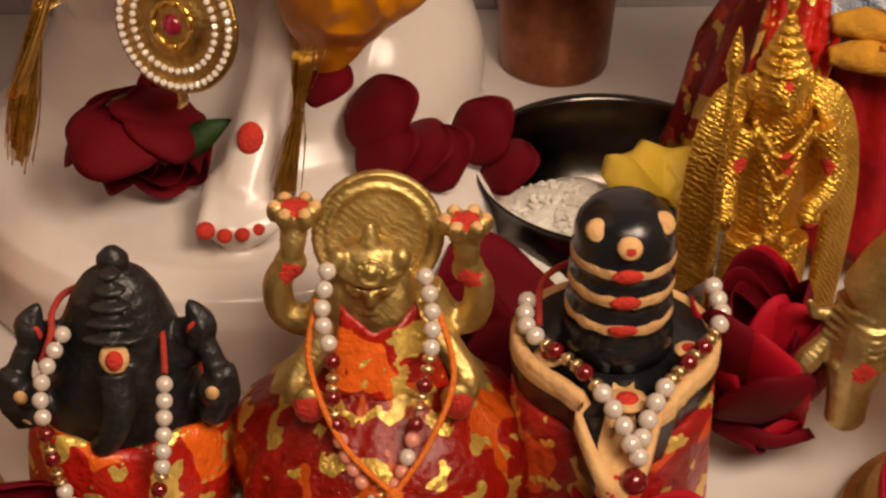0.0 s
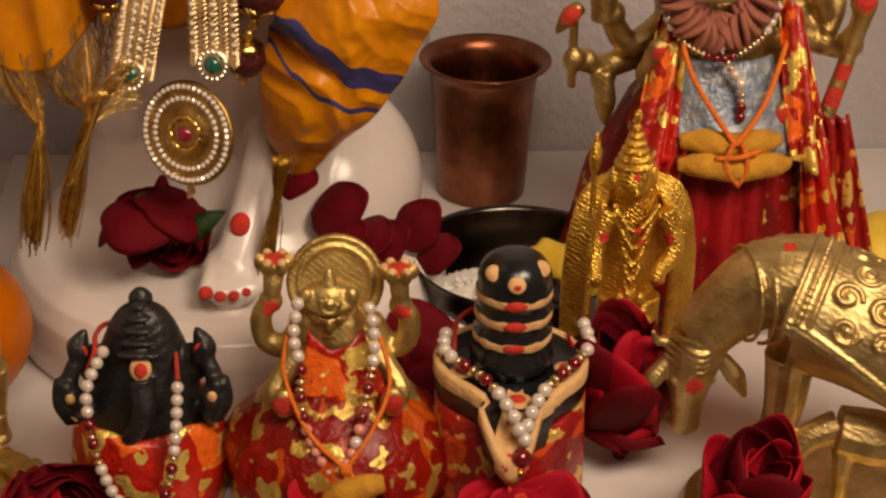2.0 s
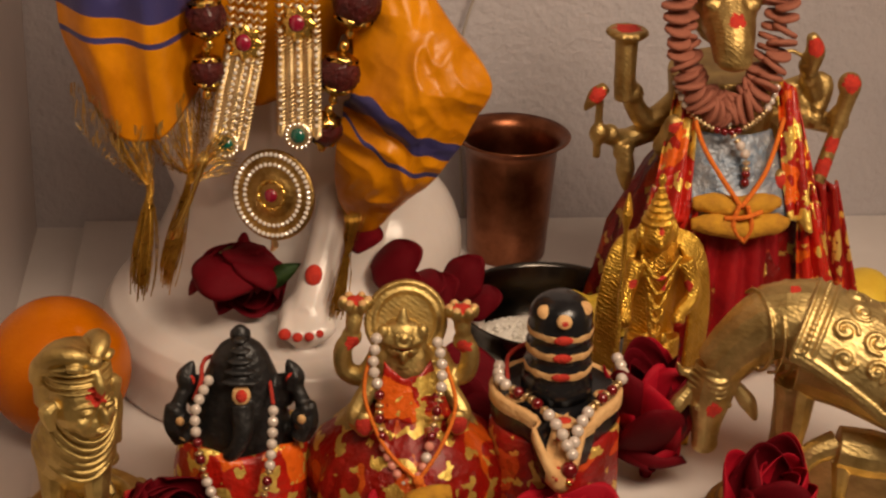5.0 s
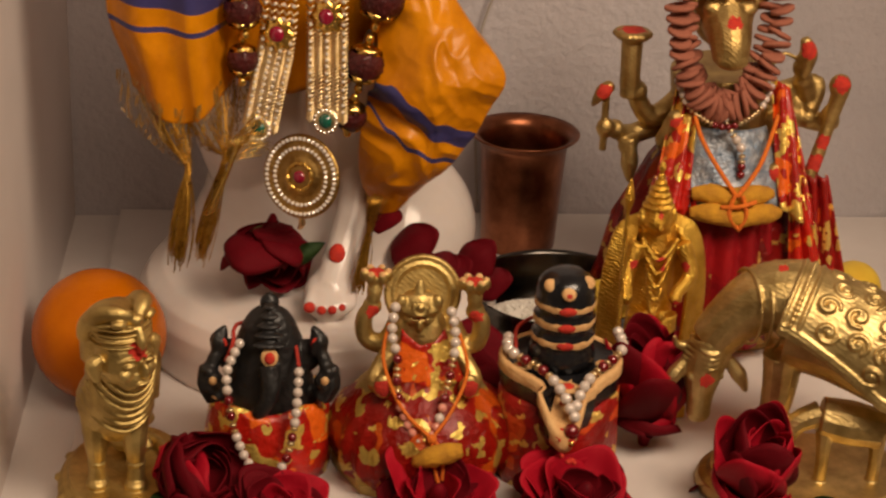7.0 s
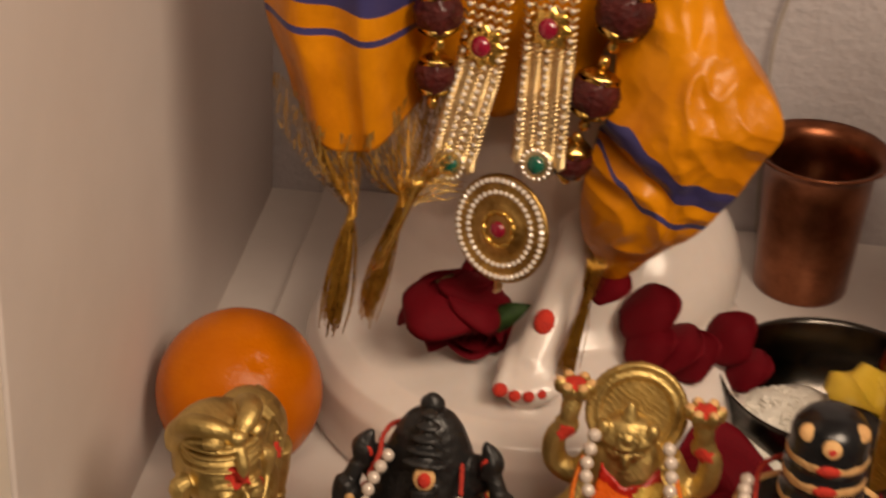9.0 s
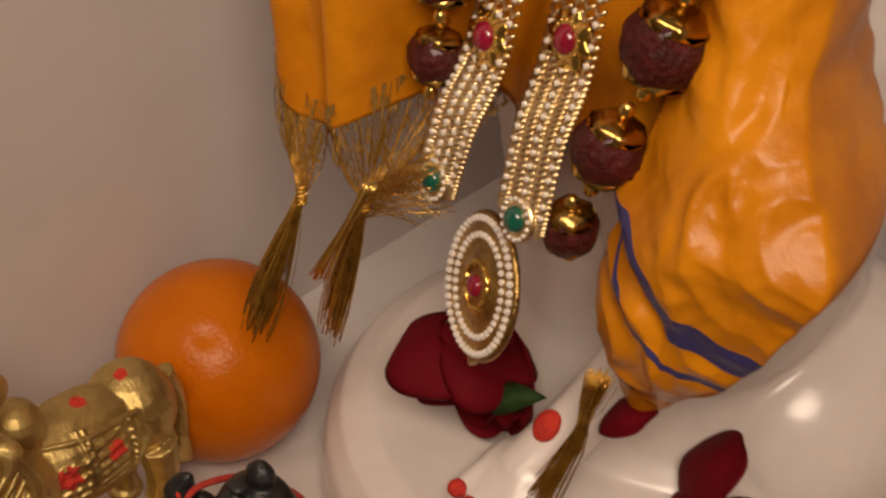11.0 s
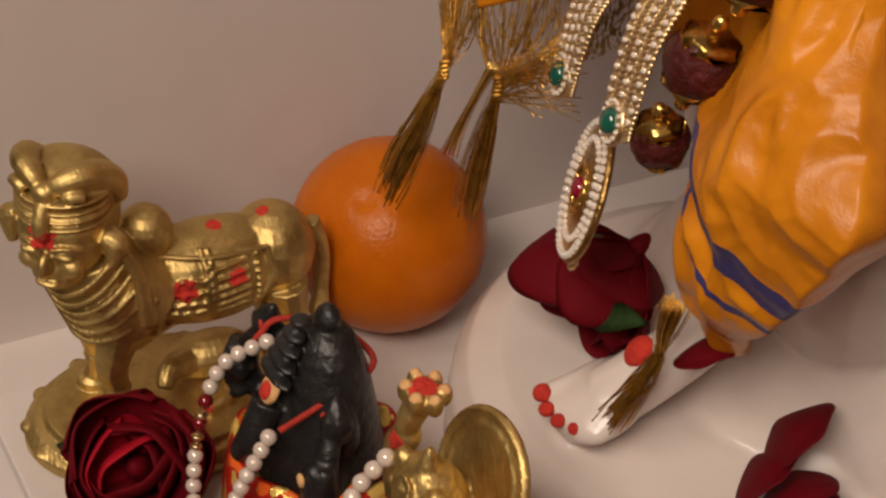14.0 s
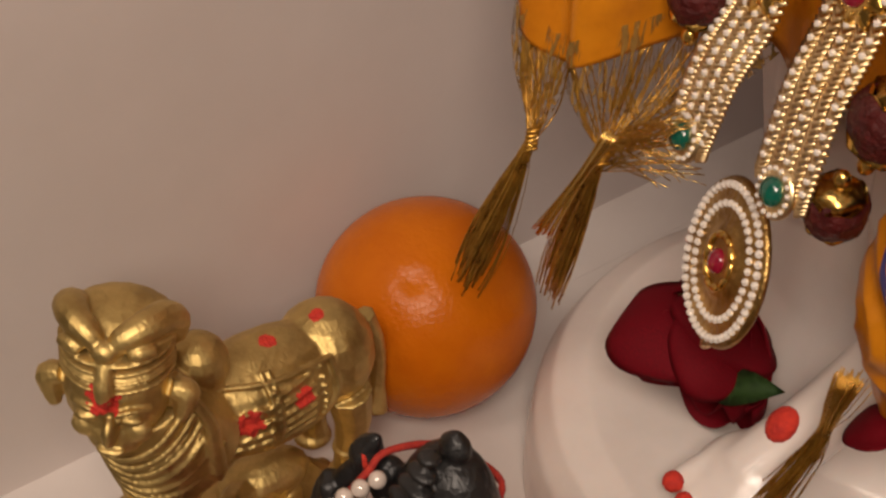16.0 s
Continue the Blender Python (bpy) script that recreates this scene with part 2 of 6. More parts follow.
def ell(bm, c, r, rot=(0, 0, 0), seg=16, mi=0):
    m = Matrix.LocRotScale(Vector(c), Euler([radians(a) for a in rot]), Vector(r if isinstance(r, (tuple, list)) else (r, r, r)))
    out = bmesh.ops.create_uvsphere(bm, u_segments=seg, v_segments=max(6, seg * 2 // 3), radius=1, matrix=m)
    if mi:
        for f in {f for v in out["verts"] for f in v.link_faces}:
            f.material_index = mi


def spline(pts, n):
    pts = [Vector(p) for p in pts]
    out = []
    for i in range(n):
        u = i / (n - 1) * (len(pts) - 1)
        k = min(int(u), len(pts) - 2)
        u -= k
        p0, p1, p2, p3 = pts[max(k - 1, 0)], pts[k], pts[k + 1], pts[min(k + 2, len(pts) - 1)]
        out.append(0.5 * (2 * p1 + (p2 - p0) * u + (2 * p0 - 5 * p1 + 4 * p2 - p3) * u * u + (3 * p1 - p0 - 3 * p2 + p3) * u ** 3))
    return out


def tube(bm, pts, radii, seg=10, n=None, mi=0):
    """A closed round bar through the points, its radius gliding along."""
    n = n or max(4, 4 * len(pts))
    ps = spline(pts, n)
    radii = radii if isinstance(radii, (tuple, list)) else (radii, radii)
    rings, side = [], None
    for i, p in enumerate(ps):
        d = (ps[min(i + 1, n - 1)] - ps[max(i - 1, 0)]).normalized()
        if side is None:
            side = d.orthogonal().normalized()
        side = (side - d * side.dot(d)).normalized()
        up = d.cross(side)
        u = i / (n - 1) * (len(radii) - 1)
        k = min(int(u), len(radii) - 2)
        r = radii[k] + (radii[k + 1] - radii[k]) * (u - k)
        rings.append([bm.verts.new(p + r * (math.cos(a) * side + math.sin(a) * up)) for a in (2 * math.pi * j / seg for j in range(seg))])
    for a, b in zip(rings, rings[1:]):
        for j in range(seg):
            bm.faces.new((a[j], a[(j + 1) % seg], b[(j + 1) % seg], b[j])).material_index = mi
    bm.faces.new(rings[0][::-1]).material_index = mi
    bm.faces.new(rings[-1]).material_index = mi


def lathe(bm, c, profile, seg=40, squash=(1, 1), mi=0, wob=None):
    """Turns (radius, height) pairs round the upright through c."""
    rings = []
    for k, (r, z) in enumerate(profile):
        ring = []
        for j in range(seg):
            a = 2 * math.pi * j / seg
            rr, zz = (r, z) if wob is None else wob(a, r, z, k)
            ring.append(bm.verts.new((c[0] + rr * math.cos(a) * squash[0], c[1] + rr * math.sin(a) * squash[1], c[2] + zz)))
        rings.append(ring)
    for k, (a, b) in enumerate(zip(rings, rings[1:])):
        for j in range(seg):
            bm.faces.new((a[j], a[(j + 1) % seg], b[(j + 1) % seg], b[j])).material_index = mi if isinstance(mi, int) else mi[k]
    if profile[0][0] > 1e-4:
        bm.faces.new(rings[0][::-1])
    if profile[-1][0] > 1e-4:
        bm.faces.new(rings[-1]).material_index = mi if isinstance(mi, int) else mi[-1]


def sheet(fn, nu, nv, thick=0.0008, mi=None):
    """A cloth: fn(u, v) in 0..1 gives the place; it gets a thickness."""
    bm = bmesh.new()
    vs = [[bm.verts.new(fn(i / nu, j / nv)) for j in range(nv + 1)] for i in range(nu + 1)]
    for i in range(nu):
        for j in range(nv):
            f = bm.faces.new((vs[i][j], vs[i + 1][j], vs[i + 1][j + 1], vs[i][j + 1]))
            if mi:
                f.material_index = mi((i + 0.5) / nu, (j + 0.5) / nv)
    bm.normal_update()
    if thick:
        bmesh.ops.solidify(bm, geom=bm.faces[:], thickness=thick)
    return bm


def box(bm, lo, hi, bevel=0.0):
    m = Matrix.LocRotScale([(a + b) / 2 for a, b in zip(lo, hi)], None, [b - a for a, b in zip(lo, hi)])
    out = bmesh.ops.create_cube(bm, size=1, matrix=m)
    if bevel:
        es = list({e for v in out["verts"] for e in v.link_edges})
        bmesh.ops.bevel(bm, geom=es, offset=bevel, segments=3, affect="EDGES", profile=0.5)


def cast(name, bm, voxel, smooth=3):
    """Melts overlapping forms into one skin, as in a casting. Returns a bmesh of it."""
    me = finish(name, bm, [])
    ob = new(name, me)
    r = ob.modifiers.new("remesh", "REMESH")
    r.mode, r.voxel_size = "VOXEL", voxel
    s = ob.modifiers.new("smooth", "SMOOTH")
    s.factor, s.iterations = 0.5, smooth
    out = bmesh.new()
    made = bpy.data.meshes.new_from_object(ob.evaluated_get(bpy.context.evaluated_depsgraph_get()))
    out.from_mesh(made)
    bpy.data.objects.remove(ob)
    bpy.data.meshes.remove(me)
    bpy.data.meshes.remove(made)
    return out


def paint_spots(bm, spots):
    """Daubs of paste: faces within r of a point take a slot, with a ragged rim."""
    for f in bm.faces:
        c = f.calc_center_median()
        for (p, r, mi) in spots:
            d = (c - Vector(p)).length
            if d < r * (1 + 0.35 * noise.noise(c * 400)):
                f.material_index = mi


# ---- the niche ----
def slab(name, lo, hi, mat, label, category, bevel=0.002):
    bm = bmesh.new()
    box(bm, lo, hi, bevel)
    return solo(name, bm, mat, label, category, "structure", smooth=False)


XL, XR, YB, YF = -0.046, 0.62, 0.292, -0.168
slab("floor", (XL, YF + 0.004, -0.06), (XR, YB, -0.006), SHELF, "white painted board of the altar niche", "floor", 0.0)
slab("shelf_slab", (-0.012, YF, -0.004), (XR - 0.02, YB - 0.001, 0.0), SHELF, "polished white slab that the shrine stands on", "shelf", 0.0012)
slab("shelf_front", (XL, YF - 0.016, -0.10), (XR, YF + 0.002, -0.0062), SHELF, "white front board of the altar shelf", "shelf")
slab("wall_back", (XL - 0.03, YB, -0.06), (XR + 0.03, YB + 0.05, 0.9), PLASTER, "rough grey plaster wall behind the shrine", "wall", 0.0)
slab("wall_left", (XL - 0.022, YF - 0.0095, -0.06), (XL, YB, 0.9), SIDE, "smooth grey-beige side wall of the niche", "wall")
slab("wall_right", (XR, YF - 0.016, -0.06), (XR + 0.022, YB, 0.9), SIDE, "smooth grey-beige side wall of the niche", "wall")
slab("ceiling", (XL - 0.03, YF + 0.03, 0.9), (XR + 0.03, YB + 0.05, 0.93), SIDE, "plain board closing the niche above", "ceiling", 0.0)
for lo, hi in ((-0.5, 0.166), (0.1675, 1.0)):
    slab("wall_panel", (XL - 0.40, YF - 0.03, lo), (XL - 0.0015, YF - 0.010, hi), PANEL, "cream front panel beside the niche with a joint", "wall", 0.001)
    slab("wall_panel", (XR + 0.012, YF - 0.03, lo), (XR + 0.40, YF - 0.010, hi), PANEL, "cream front panel beside the niche with a joint", "wall", 0.001)
slab("wall_room_back", (-2.0, -2.9, -1.0), (2.4, -2.8, 2.2), ROOM, "plain warm wall of the room", "wall", 0.0)
slab("wall_room_left", (-2.1, -2.9, -1.0), (-2.0, 0.4, 2.2), ROOM, "plain warm wall of the room", "wall", 0.0)
slab("wall_room_right", (2.4, -2.9, -1.0), (2.5, 0.4, 2.2), ROOM, "plain warm wall of the room", "wall", 0.0)
slab("ceiling_room", (-2.1, -2.9, 2.2), (2.5, 0.4, 2.3), ROOM, "plain warm ceiling of the room", "ceiling", 0.0)
slab("floor_room", (-2.1, -2.9, -1.1), (2.5, 0.4, -1.0), ROOM, "plain floor of the room", "floor", 0.0)
slab("wall_room_front", (-2.0, 0.36, -1.0), (2.4, 0.4, 2.2), ROOM, "plain warm wall above and beside the niche", "wall", 0.0)


# ---- orange ----
def orange_fruit():
    bm = bmesh.new()
    bmesh.ops.create_icosphere(bm, subdivisions=5, radius=1)
    for v in bm.verts:
        n = v.co.normalized()
        d = 1 - 0.05 * math.exp(-((1 - n.dot(Vector((0.35, -0.5, 0.79)).normalized())) / 0.004)) + 0.006 * noise.noise(n * 2)
        v.co = Vector((n.x * 0.0405, n.y * 0.0405, n.z * 0.0405 - 0.0)) * d
        v.co += Vector((0.0, 0.0, 0.0405))
    solo("orange", bm, ORANGE, "ripe orange fruit with dimpled shiny peel", "orange")


orange_fruit()


# ---- the white marble statue with its draped cloth ----
def marble_statue():
    bm = bmesh.new()
    # low rounded base
    lathe(bm, (0.135, 0.095, 0.0), [(0.0, 0.0), (0.1195, 0.0), (0.1210, 0.003), (0.1215, 0.020), (0.1205, 0.032), (0.1150, 0.042), (0.104, 0.048), (0.06, 0.052), (0.0, 0.052)], 120, (0.98, 1.02))
    lathe(bm, (0.132, 0.125, 0.0), [(0.110, 0.030), (0.100, 0.045), (0.085, 0.062), (0.074, 0.085), (0.066, 0.115), (0.052, 0.15), (0.0, 0.2)], 120, (1.0, 0.86))
    ell(bm, (0.188, 0.140, 0.055), (0.055, 0.066, 0.056), seg=48)
    ell(bm, (0.10, 0.12, 0.2), (0.055, 0.06, 0.14))
    ell(bm, (0.135, 0.14, 0.34), (0.06, 0.05, 0.14))
    ell(bm, (0.16, 0.10, 0.17), (0.05, 0.055, 0.1))
    # leg, foot and toes
    tube(bm, [(0.166, 0.078, 0.16), (0.157, 0.050, 0.112), (0.1475, 0.030, 0.082), (0.1400, 0.012, 0.064)], (0.0135, 0.0112, 0.0112, 0.0120), 14)
    ell(bm, (0.1400, 0.010, 0.0640), (0.0170, 0.019, 0.0090), (35, 0, -12))
    ell(bm, (0.1405, 0.0035, 0.0620), (0.0165, 0.0110, 0.0062), (25, 0, -5))
    toes = [(0.1270, -0.0040, 0.0605, 0.0047), (0.1342, -0.0066, 0.0598, 0.0038), (0.1408, -0.0060, 0.0598, 0.0036), (0.1466, -0.0026, 0.0600, 0.0034), (0.1515, 0.0030, 0.0605, 0.0031)]
    for x, y, z, r in toes:
        tube(bm, [(x * 0.6 + 0.056, y + 0.018, 0.0690), (x * 0.9 + 0.014, y + 0.008, 0.0625), (x, y, z)], (0.0050, r * 1.05, r * 0.95), 8)
    out = cast("marble_statue", bm, 0.0015, 5)
    for x, y, z, r in toes:
        ell(out, (x, y - 0.0014, z + 0.0016), (r * 0.80, r * 0.80, r * 0.66), (20, 0, 0), 12, 1)
    ell(out, (0.1440, 0.0195, 0.0870), (0.0052, 0.0064, 0.0034), (52, 0, -12), 14, 1)
    solo("marble_statue", out, [MARBLE, RED], "white marble seated statue with red painted toes on a round base", "statue")


marble_statue()


def along(u, keys):
    """Glides through (u, value) keys."""
    for (a, p), (b, q) in zip(keys, keys[1:]):
        if u <= b:
            f = max(0.0, (u - a) / (b - a))
            f = 0.5 * f + 0.5 * f * f * (3 - 2 * f)
            return p + (q - p) * f
    return keys[-1][1]


def mark_band(bm, fn):
    lay = bm.verts.layers.float.new("band")
    for v in bm.verts:
        v[lay] = fn(v.co.x, v.co.y, v.co.z)
    return bm


def satin_left():
    """Yellow satin hanging over one side, with a violet band and sheer knotted hem."""
    t = thing("draped_cloth", (0.05, 0.0, 0.16), "yellow satin cloth with violet band and knotted gold fringe", "cloth")

    def at(u, v):
        l = along(v, ((0, 0.010), (0.62, 0.006), (0.80, 0.010), (1, 0.0235)))
        r = along(v, ((0, 0.092), (0.7, 0.094), (1, 0.090)))
        x = l + (r - l) * u
        z = 0.42 - 0.226 * v - 0.012 * math.sin(math.pi * min(1, u * 1.1)) * v + 0.003 * math.sin(9 * u + 1) * v
        y = 0.012 - 0.024 * math.sin(math.pi * (0.12 + 0.80 * u)) + 0.0036 * math.sin(15 * u + 2 * v + 1.2 * math.sin(4 * v)) * (0.4 + v)
        y += 0.005 * (abs(noise.noise(Vector((u * 3.2 + 0.6 * v, v * 5, 3)))) - 0.2)
        if u > 0.55:
            y += 0.050 * ((u - 0.55) / 0.45) ** 1.3
        return (x, y + 0.004, z)

    cloth = sheet(at, 80, 130, 0.0009)
    part("cloth", mark_band(cloth, lambda x, y, z: min(abs(z - 0.2575 + 0.12 * (x - 0.03)) - 0.0085, abs(z - 0.2365 + 0.10 * (x - 0.03)) - 0.0016)), SATIN, t)

    left, right = Vector((0.0555, -0.0155, 0.1565)), Vector((0.0765, -0.0065, 0.1605))
    # gauze gathered from the hem into the two knots
    for u0, u1, k in ((-0.06, 0.52, left), (0.44, 1.0, right)):
        def veil(u, v, u0=u0, u1=u1, k=k):
            h = Vector(at(max(0.0, u0 + (u1 - u0) * u), 1.0)) + Vector((-0.010 * (1 - u) ** 3 if u0 < 0 else 0, -0.001, 0.010))
            g = max(0.0, (v - 0.25) / 0.75) ** 1.35
            q = h.lerp(k + Vector((0.0045 * (u - 0.5), 0.003 * math.sin(6 * u), 0)), g)
            q.z = h.z + (k.z - h.z) * v - 0.006 * math.sin(math.pi * v)
            return q + Vector((0, 0.0025 * math.sin(21 * u + 3 * v) * (1 - v), 0))
        part("gauze", sheet(veil, 40, 26, 0.0), GAUZE, t, "sheer gold gauze hem")

    for u0, u1, k, end, n in ((0.0, 0.50, left, Vector((0.0495, -0.0300, 0.107)), 110), (0.46, 0.95, right, Vector((0.0625, -0.0035, 0.098)), 110)):
        bm = bmesh.new()
        rnd = random.Random(int(k.x * 1e5))
        for i in range(n):
            b, c = [Vector((rnd.gauss(0, q), rnd.gauss(0, q), 0)) for q in (0.0007, 0.0021)]
            h = Vector(at(rnd.uniform(u0, u1), 1.0)) + Vector((0, 0, 0.002))
            mid = h.lerp(k, 0.5) + Vector((rnd.gauss(0, 0.0018), rnd.gauss(0, 0.0018), -0.004))
            low = end + c + Vector((0, 0, rnd.gauss(0, 0.004)))
            rad = rnd.choice((0.00016, 0.00022, 0.00032))
            if i % 5 < 2:
                tube(bm, [h, mid, k + b], rad, 3, 8)
            tube(bm, [k + b, k.lerp(end, 0.3) + c * 0.75, k.lerp(low, 0.7) + c * 0.5, low], rad, 3, 9)
        for i in range(5):
            z = k.z - 0.004 + 0.0017 * i
            tube(bm, [(k.x - 0.0016, k.y + 0.001, z - 0.001), (k.x, k.y - 0.0020, z), (k.x + 0.0016, k.y + 0.001, z + 0.001)], 0.0008, 6, 8)
        part("tassel", bm, THREAD, t, "knotted gold thread tassel")
    # loose tinsel reaching sideways under the necklace, and one bright twisted strand
    bm = bmesh.new()
    rnd = random.Random(31)
    for i in range(70):
        a = right + Vector((rnd.gauss(0, 0.001), rnd.gauss(0, 0.001), rnd.uniform(-0.008, 0.006)))
        b = Vector((rnd.uniform(0.092, 0.104), rnd.uniform(-0.006, 0.012), rnd.uniform(0.158, 0.186)))
        tube(bm, [a, a.lerp(b, 0.5) + Vector((0, rnd.gauss(0, 0.002), rnd.uniform(-0.001, 0.004))), b], rnd.choice((0.00016, 0.00024)), 3, 7)
    for i in range(16):
        o = Vector((rnd.gauss(0, 0.0007), rnd.gauss(0, 0.0007), 0))
        tube(bm, [Vector((0.0855, -0.0150, 0.176)) + o * 1.6, Vector((0.0800, -0.0175, 0.160)) + o, Vector((0.0735, -0.0180, 0.144)) + o * 1.5, Vector((0.0665, -0.0170, 0.128)) + o * 2.5], 0.0003, 3, 9)
    part("tinsel", bm, GOLD_SHINY, t, "loose bright gold tinsel")["kind"] = "stuff"


satin_left()


def satin_right():
    """Yellow satin over the raised knee, gathered to a slanting cuff below."""
    t = thing("draped_cloth", (0.19, 0.02, 0.11), "glossy yellow satin cloth with violet stripes over the knee", "cloth")

    shape = [(0.42, 0.158, 0.200, 0.046), (0.33, 0.162, 0.204, 0.034), (0.275, 0.164, 0.205, 0.021), (0.250, 0.165, 0.209, 0.012), (0.231, 0.165, 0.222, 0.002), (0.216, 0.165, 0.235, -0.006), (0.204, 0.164, 0.2375, -0.010),
             (0.190, 0.161, 0.231, -0.008), (0.172, 0.157, 0.223, -0.006), (0.155, 0.156, 0.212, -0.003), (0.140, 0.157, 0.200, 0.003), (0.126, 0.160, 0.189, 0.012), (0.113, 0.165, 0.181, 0.021), (0.107, 0.169, 0.177, 0.026)]

    def at(u, v):
        # v runs from the waist down to the hem, u across the knee and round its far side
        s = v * (len(shape) - 1)
        k = min(int(s), len(shape) - 2)
        rows = [Vector(shape[max(0, min(len(shape) - 1, k + d))]) for d in (-1, 0, 1, 2)]
        f = s - k
        p0, p1, p2, p3 = rows
        z, l, r, y0 = 0.5 * (2 * p1 + (p2 - p0) * f + (2 * p0 - 5 * p1 + 4 * p2 - p3) * f * f + (3 * p1 - p0 - 3 * p2 + p3) * f ** 3)
        w = min(1.0, u / 0.72)
        a = (w - 0.5) * 2
        x = l + (r - l) * w
        y = y0 + (0.022 * a * a if a < 0 else 0.010 * a * a)
        back = max(0.0, (u - 0.72) / 0.28)
        deep = max(0.0, min(1.0, (z - 0.150) / 0.045))
        y += back * (0.004 + 0.060 * deep)
        x -= 0.016 * back ** 2
        # crumpled planes that meet in sharp creases, and the deep tuck above the cuff
        q = Vector((x * 26 + 0.8 * noise.noise(Vector((x * 30, z * 30, 5.0))), z * 22 + x * 9, 2.0))
        y += 0.0075 * (abs(noise.noise(q)) - 0.18) + 0.0040 * (abs(noise.noise(q * 2.3 + Vector((4, 1, 0)))) - 0.18) + 0.0010 * abs(noise.noise(Vector((x * 120, z * 105, 7.0))))
        tuck = z - 0.188 + 0.45 * (x - 0.165)
        y += 0.013 * math.exp(-(tuck / 0.0055) ** 2) * max(0.0, 1 - (x - 0.157) / 0.040)
        y -= 0.006 * math.exp(-((tuck - 0.013) / 0.008) ** 2) * max(0.0, 1 - (x - 0.157) / 0.06)
        x += 0.0016 * noise.noise(Vector((z * 70, 3.0, 1.0))) * (w > 0.9)
        return (x, y, z)

    wide = ((0.150, 0.2005), (0.172, 0.198), (0.184, 0.1870), (0.198, 0.1755), (0.240, 0.1640))
    thin = ((0.150, 0.1950), (0.160, 0.190), (0.172, 0.175), (0.184, 0.1645), (0.198, 0.1575), (0.240, 0.1530))

    def band(x, y, z):
        h = 0.24 * (y + 0.002)
        ruffle = 0.0006 * math.sin(x * 420)
        return min(abs(z + h - along(x, wide) + ruffle) - 0.0056, abs(z + h - along(x, thin) + ruffle) - 0.0015)

    part("cloth", mark_band(sheet(at, 120, 300, 0.0009), band), SATIN, t)
    bm = bmesh.new()
    rnd = random.Random(7)
    for _ in range(80):
        a, c = [Vector((rnd.gauss(0, q), rnd.gauss(0, q), 0)) for q in (0.0022, 0.0024)]
        tube(bm, [Vector((0.166, 0.012, 0.128)) + a, Vector((0.1635, 0.012, 0.112)) + a * 0.6, Vector((0.1615, 0.012, 0.096)) + c * 0.6, Vector((0.157, 0.004, 0.079 - rnd.random() * 0.012)) + c], rnd.choice((0.0002, 0.0003)), 3, 8)
    part("tassel", bm, THREAD, t, "gold thread tassel")


satin_right()


def satin_middle():
    def at(u, v):
        x = 0.074 + 0.096 * u + 0.004 * math.sin(5 * v)
        z = 0.43 - 0.235 * v - 0.010 * math.sin(math.pi * u) * v
        y = 0.052 - 0.014 * math.sin(math.pi * u) + 0.004 * math.sin(19 * u + 3 * v) + 0.003 * noise.noise(Vector((6 * u, 7 * v, 1)))
        return (x, y, z)

    solo("draped_cloth", mark_band(sheet(at, 60, 60, 0.0009), lambda x, y, z: 1.0), SATIN, "yellow satin folds behind the necklaces of the statue", "cloth")


satin_middle()


# ---- jewellery on the statue ----
def unit(kind, mat, name, seg=10):
    bm = bmesh.new()
    if kind == "ball":
        bmesh.ops.create_uvsphere(bm, u_segments=seg, v_segments=seg * 2 // 3, radius=1)
    elif kind == "gem":
        bmesh.ops.create_icosphere(bm, subdivisions=1, radius=1)
    elif kind == "disc":
        lathe(bm, (0, 0, 0), [(0.0, -0.5), (0.85, -0.5), (1, -0.3), (1, 0.3), (0.85, 0.5), (0.0, 0.5)], 14)
    return finish(name, bm, mat, kind != "gem")


M_PEARL, M_GARNET, M_PINK = unit("ball", PEARL, "pearl", 14), unit("ball", GARNET, "garnet", 14), unit("ball", PINKPEARL, "pink_pearl", 12)
M_STONE, M_SPACER = unit("gem", CRYSTAL, "rhinestone"), unit("disc", SILVERGOLD, "spacer")
M_WOOD = unit("disc", DISC, "wood_disc")
M_GOLDBALL = unit("ball", GOLD_SHINY, "gold_ball", 12)


def piece(name, me, parent, m):
    return under(new(name, me), parent, m)


def frame_at(c, normal, up=(0, 0, 1)):
    n = Vector(normal).normalized()
    x = Vector(up).cross(n).normalized()
    y = n.cross(x)
    return Matrix.Translation(c) @ Matrix((x, y, n)).transposed().to_4x4()


